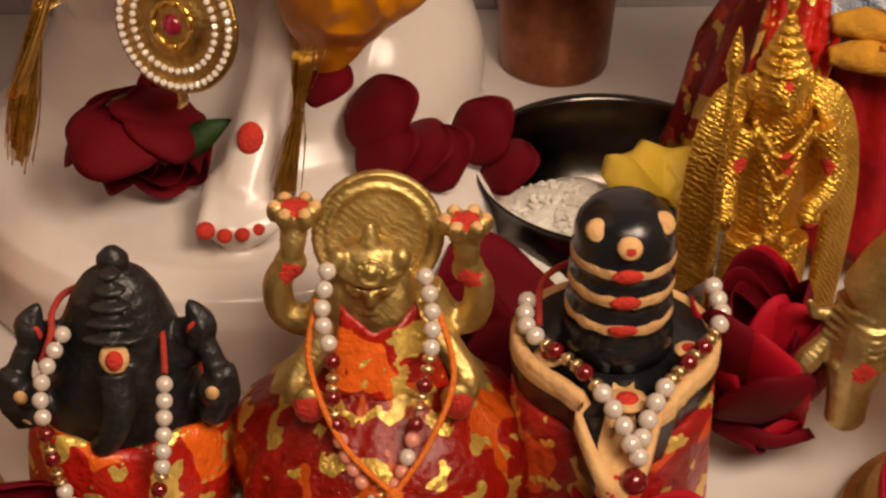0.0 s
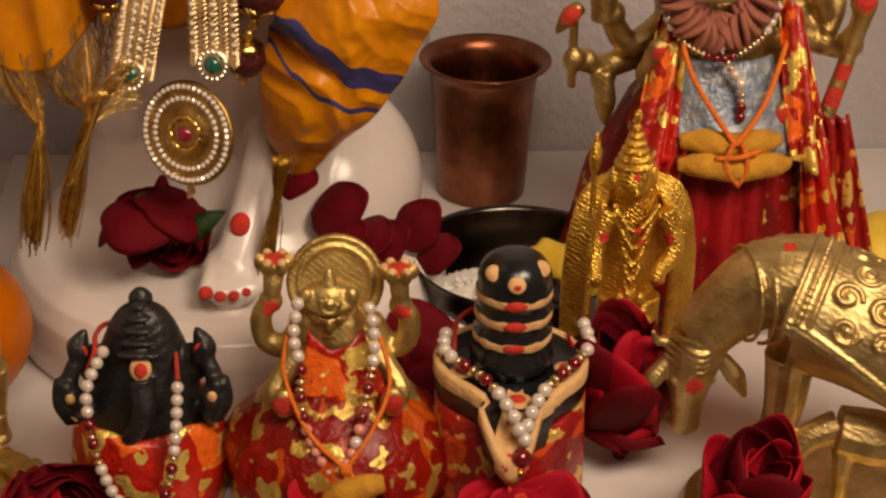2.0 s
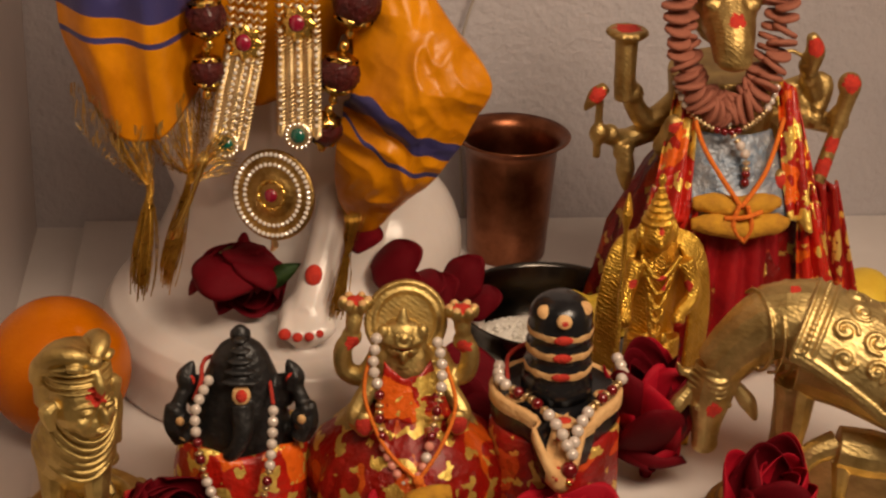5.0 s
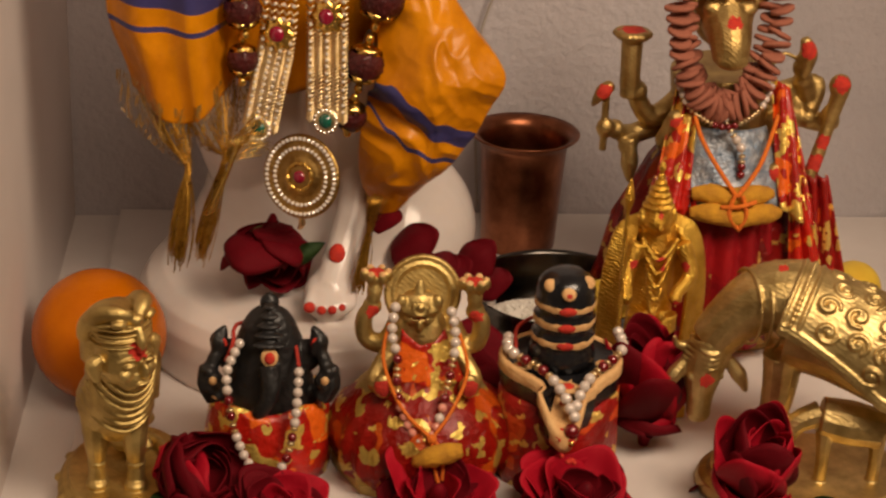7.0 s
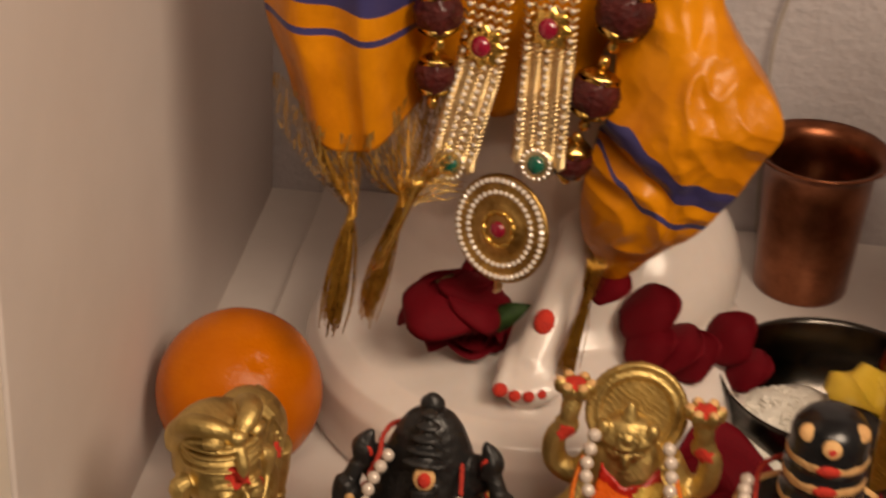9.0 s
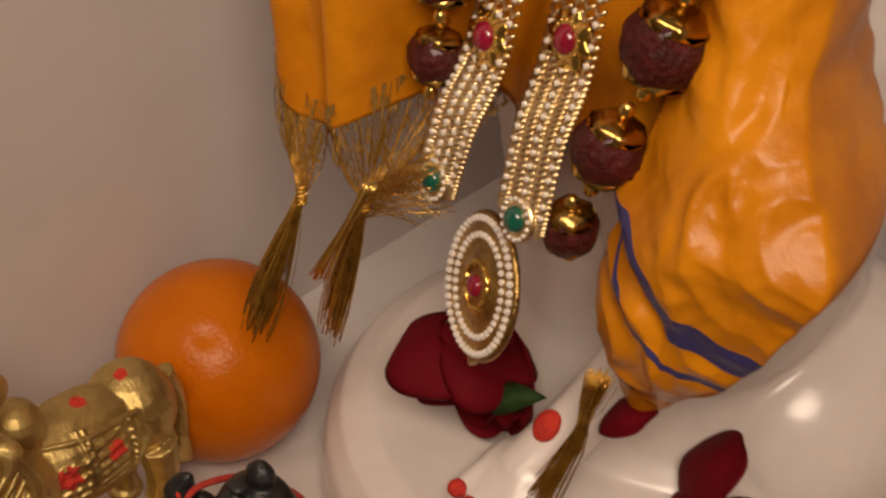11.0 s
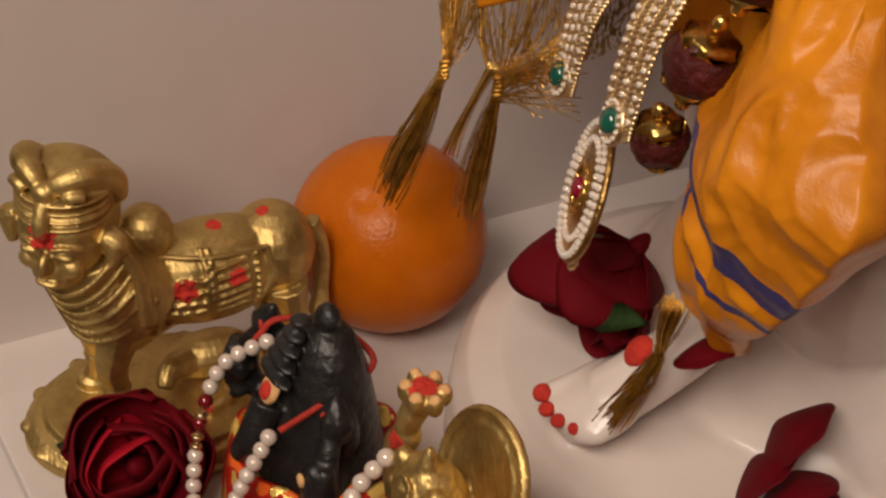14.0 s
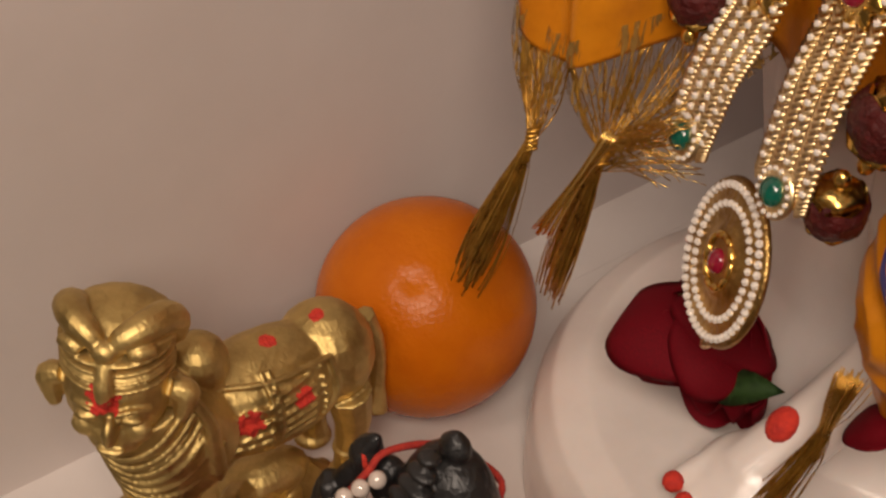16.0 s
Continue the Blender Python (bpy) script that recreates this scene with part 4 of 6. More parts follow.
# ---- seated brass figurine in red cloth ----
def seated_figurine():
    bm = bmesh.new()
    X, Y = 0.190, -0.085
    lathe(bm, (X, Y, 0), [(0.0, 0.0), (0.050, 0.0), (0.051, 0.008), (0.046, 0.012), (0.047, 0.026), (0.042, 0.030), (0.0, 0.03)], 8, (1, 0.95))
    ell(bm, (X, Y, 0.045), (0.040, 0.034, 0.020))
    ell(bm, (X - 0.003, Y + 0.002, 0.078), (0.019, 0.013, 0.026))
    hd = bmesh.new()
    face = (0.1865, -0.084, 0.1045)
    ell(hd, face, (0.0105, 0.0105, 0.0135))
    ell(hd, (0.1865, -0.089, 0.0965), (0.006, 0.006, 0.006))
    ell(hd, (0.1866, -0.0948, 0.1025), (0.0019, 0.0026, 0.0042))
    for s in (-1, 1):
        ell(hd, (0.1866 + s * 0.0045, -0.0935, 0.1045), (0.0028, 0.0018, 0.0014))
        ell(hd, (0.1866 + s * 0.011, -0.084, 0.103), (0.0025, 0.003, 0.006))
    ell(hd, (0.1866, -0.0935, 0.0967), (0.0034, 0.002, 0.0012))
    # tiered crown with a raised boss, side plates and a peak
    for k in range(5):
        ell(hd, (0.1866, -0.0865, 0.1105 + 0.0018 * k), (0.0138 - 0.0012 * k, 0.0106 - 0.0010 * k, 0.0024))
    tube(hd, [(0.1745, -0.088, 0.1090), (0.1866, -0.0972, 0.1098), (0.1987, -0.088, 0.1090)], 0.0013, 6, 14)
    for q in range(12):
        w = 2 * math.pi * q / 12
        ell(hd, (0.1866 + 0.0042 * math.cos(w), -0.0962 + 0.0012 * math.sin(w), 0.1140 + 0.0040 * math.sin(w)), 0.0009, (0, 0, 0), 6)
    ell(hd, (0.1866, -0.0962, 0.1140), (0.0024, 0.0016, 0.0024))
    for s in (-1, 1):
        ell(hd, (0.1866 + s * 0.0100, -0.0900, 0.1150), (0.0034, 0.0036, 0.0046))
        tube(hd, [(0.1866 + s * 0.0015, -0.0950, 0.1055), (0.1866 + s * 0.0045, -0.0950, 0.1066), (0.1866 + s * 0.0082, -0.0925, 0.1054)], 0.0007, 5, 8)
    tube(hd, [(0.1866, -0.0880, 0.117), (0.1866, -0.0878, 0.1215), (0.1866, -0.0875, 0.1275)], (0.0050, 0.0034, 0.0012), 10)
    hd.transform(Matrix.Translation((-0.0003, 0.0, -0.0075)))
    tmp = finish("head", hd, [])
    bm.from_mesh(tmp)
    bpy.data.meshes.remove(tmp)
    hc = (0.1895, -0.0700, 0.1035)
    out_disc = bmesh.new()
    lathe(out_disc, (0, 0, 0), [(0.0, -0.002), (0.021, -0.002), (0.0225, 0.0), (0.021, 0.0022), (0.0185, 0.001), (0.0165, 0.0022), (0.0145, 0.001), (0.0, 0.001)], 44)
    out_disc.transform(frame_at(hc, (0, -0.95, 0.3)))
    tmp = finish("halo", out_disc, [])
    bm.from_mesh(tmp)
    bpy.data.meshes.remove(tmp)
    for (e, h, f) in (((0.158, -0.080, 0.080), (0.1605, -0.080, 0.100), (0.1625, -0.0765, 0.1165)), ((0.2205, -0.084, 0.080), (0.2185, -0.084, 0.099), (0.2173, -0.082, 0.1140))):
        s = -1 if e[0] < X else 1
        tube(bm, [(X + s * 0.014, -0.082, 0.090), (X + s * 0.022, -0.082, 0.078), e, (e[0] + s * 0.002, e[1], e[2] + 0.012), h], (0.007, 0.006, 0.0055, 0.005, 0.0045), 10)
        ell(bm, h, (0.0055, 0.0045, 0.0060))
        tube(bm, [h, ((h[0] + f[0]) / 2, h[1], (h[2] + f[2]) / 2), f], (0.0035, 0.0045, 0.005), 8)
        ell(bm, f, (0.0072, 0.0065, 0.0045))
        for k in range(6):
            a = k * math.pi / 3
            ell(bm, (f[0] + 0.0066 * math.cos(a), f[1] + 0.0058 * math.sin(a), f[2] + 0.0012), (0.0028, 0.0026, 0.0042))
        tube(bm, [(X + s * 0.014, -0.086, 0.082), (X + s * 0.028, -0.098, 0.064), (X + s * 0.022, -0.108, 0.062)], (0.006, 0.005, 0.005), 8)
        ell(bm, (X + s * 0.024, -0.112, 0.066), (0.0055, 0.0035, 0.0075))
    o = cast("seated_figurine", bm, 0.0008, 2)
    paint_spots(o, [((0.1864, -0.0945, 0.1015), 0.0028, 1), ((0.1625, -0.0775, 0.1205), 0.0046, 1), ((0.2173, -0.083, 0.118), 0.0046, 1), ((0.1605, -0.085, 0.098), 0.004, 1), ((0.2185, -0.088, 0.097), 0.004, 1),
                    ((X - 0.024, -0.115, 0.066), 0.005, 1), ((X + 0.024, -0.115, 0.066), 0.005, 1), ((0.193, -0.085, 0.124), 0.0022, 1)]
                + [((f[0] + 0.0066 * math.cos(a), f[1] + 0.0058 * math.sin(a), f[2] + 0.004), 0.0021, 2) for f in ((0.1625, -0.0765, 0.1165), (0.2173, -0.082, 0.1140)) for a in (0, 1.05, 2.1, 3.14, 4.19, 5.24)])
    solo("seated_figurine", o, [BRASS, RED, CREAM], "seated brass figurine with halo and two raised lotus hands", "figurine")

    # skirt
    bm = bmesh.new()
    lathe(bm, (X, Y - 0.004, 0.0), [(0.052, 0.012), (0.0535, 0.020), (0.0525, 0.032), (0.047, 0.043), (0.037, 0.052), (0.027, 0.059), (0.021, 0.064), (0.018, 0.066)], 96, (1.0, 0.86),
          wob=lambda a, r, z, k: (r * (1 + 0.034 * math.sin(17 * a + 5 * math.sin(3 * a)) * (1 - k / 8) + 0.07 * noise.noise(Vector((2.2 * math.cos(a), 2.2 * math.sin(a), z * 60)))), z + (0.003 * math.sin(4 * a + 1) if k < 2 else 0)))
    bmesh.ops.solidify(bm, geom=bm.faces[:], thickness=0.0008)
    solo("cloth_skirt", bm, PRINT, "shiny red cloth skirt with gold and orange flowers", "cloth")

    def chest(u, v):
        a = (u - 0.5) * 2
        return (0.189 + a * (0.012 + 0.008 * v) + 0.003 * v, -0.0985 - 0.008 * v + 0.005 * a * a + 0.0012 * math.sin(9 * a + 6 * v), 0.093 - 0.030 * v - 0.008 * (1 - a * a) * (1 - v))

    solo("chest_cloth", sheet(chest, 14, 14, 0.0008), PRINT, "gold and red printed cloth piece over the chest", "cloth")
    string_of("pearl_string", [(0.1725, -0.094, 0.106), (0.1705, -0.102, 0.094), (0.1735, -0.109, 0.082), (0.1735, -0.115, 0.068), (0.1765, -0.121, 0.055), (0.1835, -0.127, 0.043), (0.190, -0.128, 0.040), (0.1965, -0.124, 0.050), (0.2010, -0.116, 0.066), (0.2050, -0.108, 0.082), (0.2058, -0.101, 0.095), (0.2035, -0.094, 0.105)],
              "pearl string with red and pink beads on the brass figurine", 0.0030, "pppppgsgsgkkkpppskpkgsgsppppp")
    bm = bmesh.new()
    for pts in ([(0.169, -0.098, 0.098), (0.166, -0.108, 0.080), (0.176, -0.122, 0.058), (0.1925, -0.132, 0.044)], [(0.2080, -0.101, 0.094), (0.2125, -0.112, 0.076), (0.204, -0.124, 0.058), (0.1925, -0.132, 0.044)],
                [(0.1925, -0.132, 0.045), (0.1985, -0.1345, 0.036), (0.1990, -0.136, 0.020)], [(0.1925, -0.132, 0.045), (0.193, -0.135, 0.034), (0.197, -0.1375, 0.018)]):
        tube(bm, pts, 0.0011, 6, 24)
    ell(bm, (0.1925, -0.1325, 0.044), (0.0030, 0.0022, 0.0032))
    solo("orange_thread", bm, ORANGE_THREAD, "knotted orange cotton thread hung on the brass figurine", "thread")
    bm = bmesh.new()
    tube(bm, [(0.183, -0.1345, 0.030), (0.192, -0.1365, 0.035), (0.202, -0.1360, 0.0375), (0.2085, -0.134, 0.038)], (0.003, 0.0062, 0.0058, 0.004), 12, 14)
    for v in bm.verts:
        v.co += 0.0006 * noise.noise_vector(v.co * 260)
    solo("turmeric_root", bm, TURMERIC, "yellow turmeric root tied with orange thread", "turmeric root")


seated_figurine()


# ---- black column stone on its spouted base ----
def column_stone():
    X, Y = 0.2690, -0.086
    bm = bmesh.new()
    prof, mi = [], []
    zs = [(0.0190, 0.070), (0.0192, 0.076), (0.0182, 0.080), (0.0172, 0.083), (0.0180, 0.0845), (0.0180, 0.0885), (0.0168, 0.090), (0.0167, 0.094), (0.0176, 0.0955), (0.0176, 0.0995), (0.0165, 0.101), (0.0165, 0.1045),
          (0.0174, 0.106), (0.0173, 0.1095), (0.0164, 0.111), (0.0168, 0.115), (0.0158, 0.1185), (0.0136, 0.1220), (0.0100, 0.1248), (0.005, 0.1262), (0.0, 0.1265)]
    for k, (r, z) in enumerate(zs):
        prof.append((r, z))
    for k in range(len(zs) - 1):
        mi.append(1 if k in (4, 8, 12) else 0)
    lathe(bm, (X, Y, 0), prof, 64, mi=mi, wob=lambda a, r, z, k: (r, z + (0.0011 * noise.noise(Vector((4 * math.cos(a), 4 * math.sin(a), k))) if 3 < k < 15 else 0)))

    def rim(a):
        # tear-shaped outline, its spout towards the front
        dx, dy = math.cos(a), math.sin(a)
        ang = math.atan2(dx, -dy)
        spout = 0.024 * math.exp(-(ang / 0.34) ** 2)
        return 0.0355 + spout
    N = 120
    def ring(scale_in, z, drop, extra=0.0):
        out = []
        for j in range(N):
            a = 2 * math.pi * j / N
            r = rim(a) * scale_in + extra
            dx, dy = math.cos(a), math.sin(a)
            ang = abs(math.atan2(dx, -dy))
            zz = z - 0.9 * drop * math.exp(-(ang / 0.34) ** 2) * max(0, (r - 0.02) / 0.055) * 1.0
            x = X + r * dx * (1.0 if ang > 0.5 else 0.92)
            out.append(bm.verts.new((x - (0.004 if ang < 0.4 and r > 0.04 else 0), Y + r * dy * 0.92, zz)))
        return out
    rs = [(ring(0.55, 0.040, 0.0), 0), (ring(0.90, 0.046, 0.012), 0), (ring(0.98, 0.058, 0.030), 0), (ring(1.0, 0.066, 0.036), 1), (ring(1.0, 0.0715, 0.037), 1), (ring(0.965, 0.0730, 0.037), 1), (ring(0.88, 0.0722, 0.037), 0), (ring(0.80, 0.0690, 0.034), 0), (ring(0.42, 0.0690, 0.020), 0)]
    for (p, m0), (q, m1) in zip(rs, rs[1:]):
        for j in range(N):
            a = 2 * math.pi * (j + 0.5) / N
            ang = abs(math.atan2(math.cos(a), -math.sin(a)))
            f = bm.faces.new((p[j], p[(j + 1) % N], q[(j + 1) % N], q[j]))
            f.material_index = m0 if ang > 0.16 or m1 == 0 and m0 == 0 and q is rs[1][0] else 1
    bm.faces.new(rs[0][0][::-1])
    bm.faces.new(rs[-1][0])
    lathe(bm, (X, Y, 0), [(0.029, 0.001), (0.028, 0.02), (0.024, 0.045), (0.02, 0.068)], 40)
    # daubs
    for p, r, m in (((X - 0.001, Y - 0.0155, 0.1180), 0.0042, 1), ((X - 0.0105, Y - 0.009, 0.1205), 0.0040, 1), ((X + 0.0105, Y - 0.007, 0.1212), 0.0042, 1)):
        ell(bm, p, (r, r * 0.55, r), (-45, 0, 0), 12, m)
    ell(bm, (X - 0.001, Y - 0.0172, 0.1178), (0.0024, 0.0013, 0.0020), (-45, 0, 0), 10, 2)
    for z in (0.0865, 0.0975, 0.1078):
        ell(bm, (X - 0.001, Y - 0.0172, z), (0.0052, 0.0016, 0.0026), (0, 0, 0), 12, 2)
    for dx, dy, z, r in ((-0.0235, -0.010, 0.0705, 0.0058), (0.0235, -0.008, 0.0705, 0.0050), (0.0, -0.0285, 0.0665, 0.0072)):
        ell(bm, (X + dx, Y + dy, z), (r, r * 0.9, 0.0018), (0, 0, 0), 14, 1)
        ell(bm, (X + dx, Y + dy - 0.0006, z + 0.0012), (r * 0.55, r * 0.5, 0.0014), (0, 0, 0), 12, 2)
    rnd = random.Random(5)
    for k in range(12):
        u = rnd.random()
        ell(bm, (X - 0.003 + rnd.uniform(-0.005, 0.005), Y - 0.036 - 0.028 * u, 0.0625 - 0.024 * u), (rnd.uniform(0.0010, 0.0022), 0.0016, 0.0014), (0, 0, 0), 8, 2)
    solo("column_stone", bm, [BLACKPAINT, CREAM, RED], "black stone column on spouted base with cream stripes and red daubs", "altar stone")
    bm = bmesh.new()
    lathe(bm, (X, Y - 0.002, 0), [(0.0355, 0.0), (0.0362, 0.006), (0.0360, 0.025), (0.0352, 0.040), (0.0345, 0.0545), (0.032, 0.056), (0.030, 0.050)], 80, (1, 0.95),
          wob=lambda a, r, z, k: (r * (1 + 0.012 * math.sin(14 * a + 30 * z) + 0.018 * noise.noise(Vector((3 * math.cos(a), 3 * math.sin(a), z * 50 + 9)))), z))
    solo("cloth_wrap", bm, PRINT_DARK, "maroon cloth wrap with gold print round the stone base", "cloth")
    string_of("pearl_string", [(0.2400, -0.074, 0.0775), (0.2385, -0.086, 0.0765), (0.2440, -0.097, 0.0765), (0.2530, -0.108, 0.0760), (0.2600, -0.119, 0.0735), (0.2665, -0.129, 0.0665), (0.2690, -0.1335, 0.060)],
              "pearl string with red beads on the black stone base", 0.0033, "ppppsgsgsppppp")
    string_of("pearl_string", [(0.3045, -0.070, 0.0790), (0.3050, -0.084, 0.0770), (0.2990, -0.096, 0.0765), (0.2900, -0.107, 0.0760), (0.2800, -0.118, 0.0735), (0.2730, -0.128, 0.0665), (0.2705, -0.134, 0.058)],
              "pearl string with red beads on the black stone base", 0.0033, "ppppsgsgsppppp")
    t = thing("bead_drop", (0.2695, -0.137, 0.050), "large red bead drop with gold caps on the pearl string", "bead")
    piece("red_bead", M_GARNET, t, Matrix.Translation((0.2690, -0.137, 0.0515)) @ Matrix.Diagonal((0.0046, 0.0046, 0.0046, 1)))
    piece("gold_ball", M_GOLDBALL, t, Matrix.Translation((0.2688, -0.1395, 0.0455)) @ Matrix.Diagonal((0.0022, 0.0022, 0.0022, 1)))
    bm = bmesh.new()
    tube(bm, [(0.243, -0.085, 0.0755), (0.246, -0.066, 0.080), (0.258, -0.060, 0.084), (0.262, -0.058, 0.078)], 0.0012, 6, 24)
    solo("red_thread", bm, RED_THREAD, "red cotton thread on the stone base", "thread")


column_stone()


# ---- brass bull with a human-like face ----
def bull_figurine():
    bm = bmesh.new()
    bx, by = 0.0245, -0.108
    lathe(bm, (bx, by, 0), [(0.0, 0.0), (0.96, 0.0), (1.0, 0.002), (1.0, 0.006), (0.93, 0.0095), (0.86, 0.0105), (0.84, 0.0135), (0.0, 0.0135)], 60, (0.0385, 0.0535))
    ell(bm, (0.019, -0.088, 0.064), (0.0185, 0.037, 0.0195))
    ell(bm, (0.019, -0.062, 0.066), (0.0175, 0.017, 0.019))
    ell(bm, (0.020, -0.121, 0.060), (0.0175, 0.017, 0.022))
    ell(bm, (0.019, -0.112, 0.0875), (0.0100, 0.0105, 0.0110))
    tube(bm, [(0.020, -0.120, 0.062), (0.023, -0.130, 0.076), (0.0255, -0.136, 0.092)], (0.0215, 0.0190, 0.0125), 20)
    hd = bmesh.new()
    ell(hd, (0.031, -0.141, 0.106), (0.0140, 0.0125, 0.0180))
    ell(hd, (0.0318, -0.1465, 0.0955), (0.0085, 0.0075, 0.0095))
    ell(hd, (0.0320, -0.1540, 0.1010), (0.0022, 0.0040, 0.0052), (-15, 0, 0))
    for s in (-1, 1):
        ell(hd, (0.0315 + s * 0.0056, -0.1520, 0.1045), (0.0034, 0.0022, 0.0017))
        tube(hd, [(0.0315 + s * 0.0020, -0.1540, 0.1072), (0.0315 + s * 0.0060, -0.1530, 0.1085), (0.0315 + s * 0.0105, -0.1490, 0.1066)], 0.0009, 6, 10)
        ell(hd, (0.0315 + s * 0.0065, -0.1500, 0.0985), (0.0042, 0.0030, 0.0040))
        ell(hd, (0.031 + s * 0.0150, -0.138, 0.103), (0.0030, 0.004, 0.0065))
    ell(hd, (0.0320, -0.1540, 0.0932), (0.0040, 0.0020, 0.0012))
    # banded crown with an upright strip, curled horns above, ears and veil behind
    for k in range(4):
        ell(hd, (0.031, -0.1395, 0.1150 + 0.0033 * k), (0.0152, 0.0144, 0.0015), seg=32)
    ell(hd, (0.031, -0.1395, 0.1190), (0.0138, 0.0130, 0.0080))
    tube(hd, [(0.031, -0.1535, 0.1115), (0.031, -0.1546, 0.1180), (0.031, -0.1520, 0.1250)], (0.0022, 0.0026, 0.0022), 8)
    ell(hd, (0.031, -0.1355, 0.1255), (0.0150, 0.0125, 0.0075))
    for s in (-1, 1):
        tube(hd, [(0.031 + s * 0.0015, -0.1490, 0.1270), (0.031 + s * 0.0040, -0.1490, 0.1320), (0.031 + s * 0.0090, -0.1450, 0.1340), (0.031 + s * 0.0120, -0.1380, 0.1310), (0.031 + s * 0.0125, -0.1310, 0.1230), (0.031 + s * 0.0115, -0.1270, 0.1140)],
             (0.0022, 0.0034, 0.0044, 0.0048, 0.0046, 0.0036), 12, 30)
        tube(hd, [(0.031 + s * 0.0120, -0.1480, 0.1285), (0.031 + s * 0.0085, -0.1500, 0.1290), (0.031 + s * 0.0065, -0.1510, 0.1275)], (0.0018, 0.0026, 0.0018), 8)
        tube(hd, [(0.031 + s * 0.0140, -0.1420, 0.1085), (0.031 + s * 0.0180, -0.1410, 0.1060), (0.031 + s * 0.0165, -0.1420, 0.0960)], (0.0028, 0.0040, 0.0018), 8)
    ell(hd, (0.031, -0.1515, 0.1290), (0.0036, 0.0030, 0.0034))
    tube(hd, [(0.031, -0.1340, 0.122), (0.031, -0.1280, 0.114), (0.031, -0.1270, 0.098)], (0.0110, 0.0120, 0.0115), 14)
    hd.transform(Matrix.Translation((0.0275, -0.1440, 0.104)) @ Matrix.Rotation(radians(44), 4, "Z") @ Matrix.Diagonal((1.12, 1.12, 1.0, 1.0)) @ Matrix.Translation((-0.0315, 0.1405, -0.106)))
    tmp = finish("head", hd, [])
    bm.from_mesh(tmp)
    bpy.data.meshes.remove(tmp)
    # collars on the chest
    for k in range(6):
        u = k / 5
        c0 = Vector((0.0265, -0.136, 0.092)).lerp(Vector((0.020, -0.122, 0.064)), u)
        rr = 0.0165 + 0.0036 * u
        pts = []
        for q in range(9):
            w = math.radians(-85 + 170 * q / 8)
            d = Vector((math.sin(w + 0.45), -math.cos(w + 0.45), 0))
            pts.append(c0 + d * rr + Vector((0, 0, 0.010 - 0.020 * math.cos(w))))
        tube(bm, pts, 0.0013, 6, 22)
    tube(bm, [(0.0415, -0.131, 0.104), (0.0435, -0.124, 0.090), (0.0420, -0.121, 0.076), (0.0405, -0.119, 0.064)], (0.0016, 0.0022, 0.0026, 0.0034), 8)
    for x, y, lean in ((0.010, -0.127, -0.002), (0.031, -0.126, -0.004), (0.009, -0.060, 0.004), (0.030, -0.060, 0.003)):
        tube(bm, [(x, y, 0.056), (x, y + lean, 0.040), (x, y + lean * 0.6, 0.028), (x, y + lean, 0.014)], (0.0085, 0.0065, 0.0046, 0.0058), 10)
        ell(bm, (x, y + lean - 0.001, 0.0155), (0.0066, 0.0072, 0.0038))
        ell(bm, (x, y + lean * 0.6, 0.028), (0.0056, 0.0056, 0.0022))
    tube(bm, [(0.019, -0.046, 0.074), (0.021, -0.041, 0.060), (0.024, -0.042, 0.044), (0.026, -0.044, 0.034)], (0.0040, 0.0030, 0.0030, 0.0050), 8)
    # calf lying below
    ell(bm, (0.022, -0.088, 0.024), (0.010, 0.018, 0.009))
    tube(bm, [(0.026, -0.100, 0.026), (0.032, -0.108, 0.030), (0.037, -0.112, 0.026)], (0.006, 0.005, 0.003), 8)
    tube(bm, [(0.028, -0.080, 0.018), (0.040, -0.088, 0.017), (0.044, -0.098, 0.016)], (0.004, 0.003, 0.003), 8)
    # saddle cloth with raised bands
    def flank(y, z, off=0.0004):
        x = 0.0
        for cx, cy, cz, rx, ry, rz in ((0.019, -0.088, 0.064, 0.0185, 0.037, 0.0195), (0.019, -0.062, 0.066, 0.0175, 0.017, 0.019), (0.020, -0.121, 0.060, 0.0175, 0.017, 0.022)):
            q = 1 - ((y - cy) / ry) ** 2 - ((z - cz) / rz) ** 2
            if q > 0:
                x = max(x, cx + rx * math.sqrt(q))
        return Vector((max(x, 0.026) + off, y, z))
    for y in (-0.1135, -0.0945, -0.0920):
        tube(bm, [flank(y, 0.0505 + 0.0038 * k) for k in range(9)], 0.0008, 6, 20)
    tube(bm, [flank(-0.1135 + 0.0055 * k, 0.0800 - 0.0004 * k) for k in range(9)], 0.0009, 6, 24)
    tube(bm, [flank(-0.1135, 0.0520), flank(-0.104, 0.0495), flank(-0.094, 0.0495), flank(-0.082, 0.0515), flank(-0.073, 0.0570), flank(-0.0685, 0.0660), flank(-0.0695, 0.0770)], 0.0011, 6, 30)
    for k in range(6):
        tube(bm, [flank(-0.0915 + 0.0028 * q, 0.0565 + 0.0036 * k + 0.0003 * q) for q in range(6)], 0.0008, 6, 14)
    for i in range(4):
        for j in range(4):
            yc, zc = -0.1105 + 0.0046 * j + 0.0023 * (i % 2), 0.0560 + 0.0046 * i
            tube(bm, [flank(yc + 0.0024 * math.cos(w), zc + 0.0026 * math.sin(w)) for w in (0.0, 0.8, 1.57, 2.3, 3.14)], 0.0008, 6, 12)
    for y in (-0.1145, -0.0930, -0.0740):
        for k in range(9):
            ell(bm, flank(y, 0.0520 + 0.0030 * k, 0.0006), 0.0011, (0, 0, 0), 6)
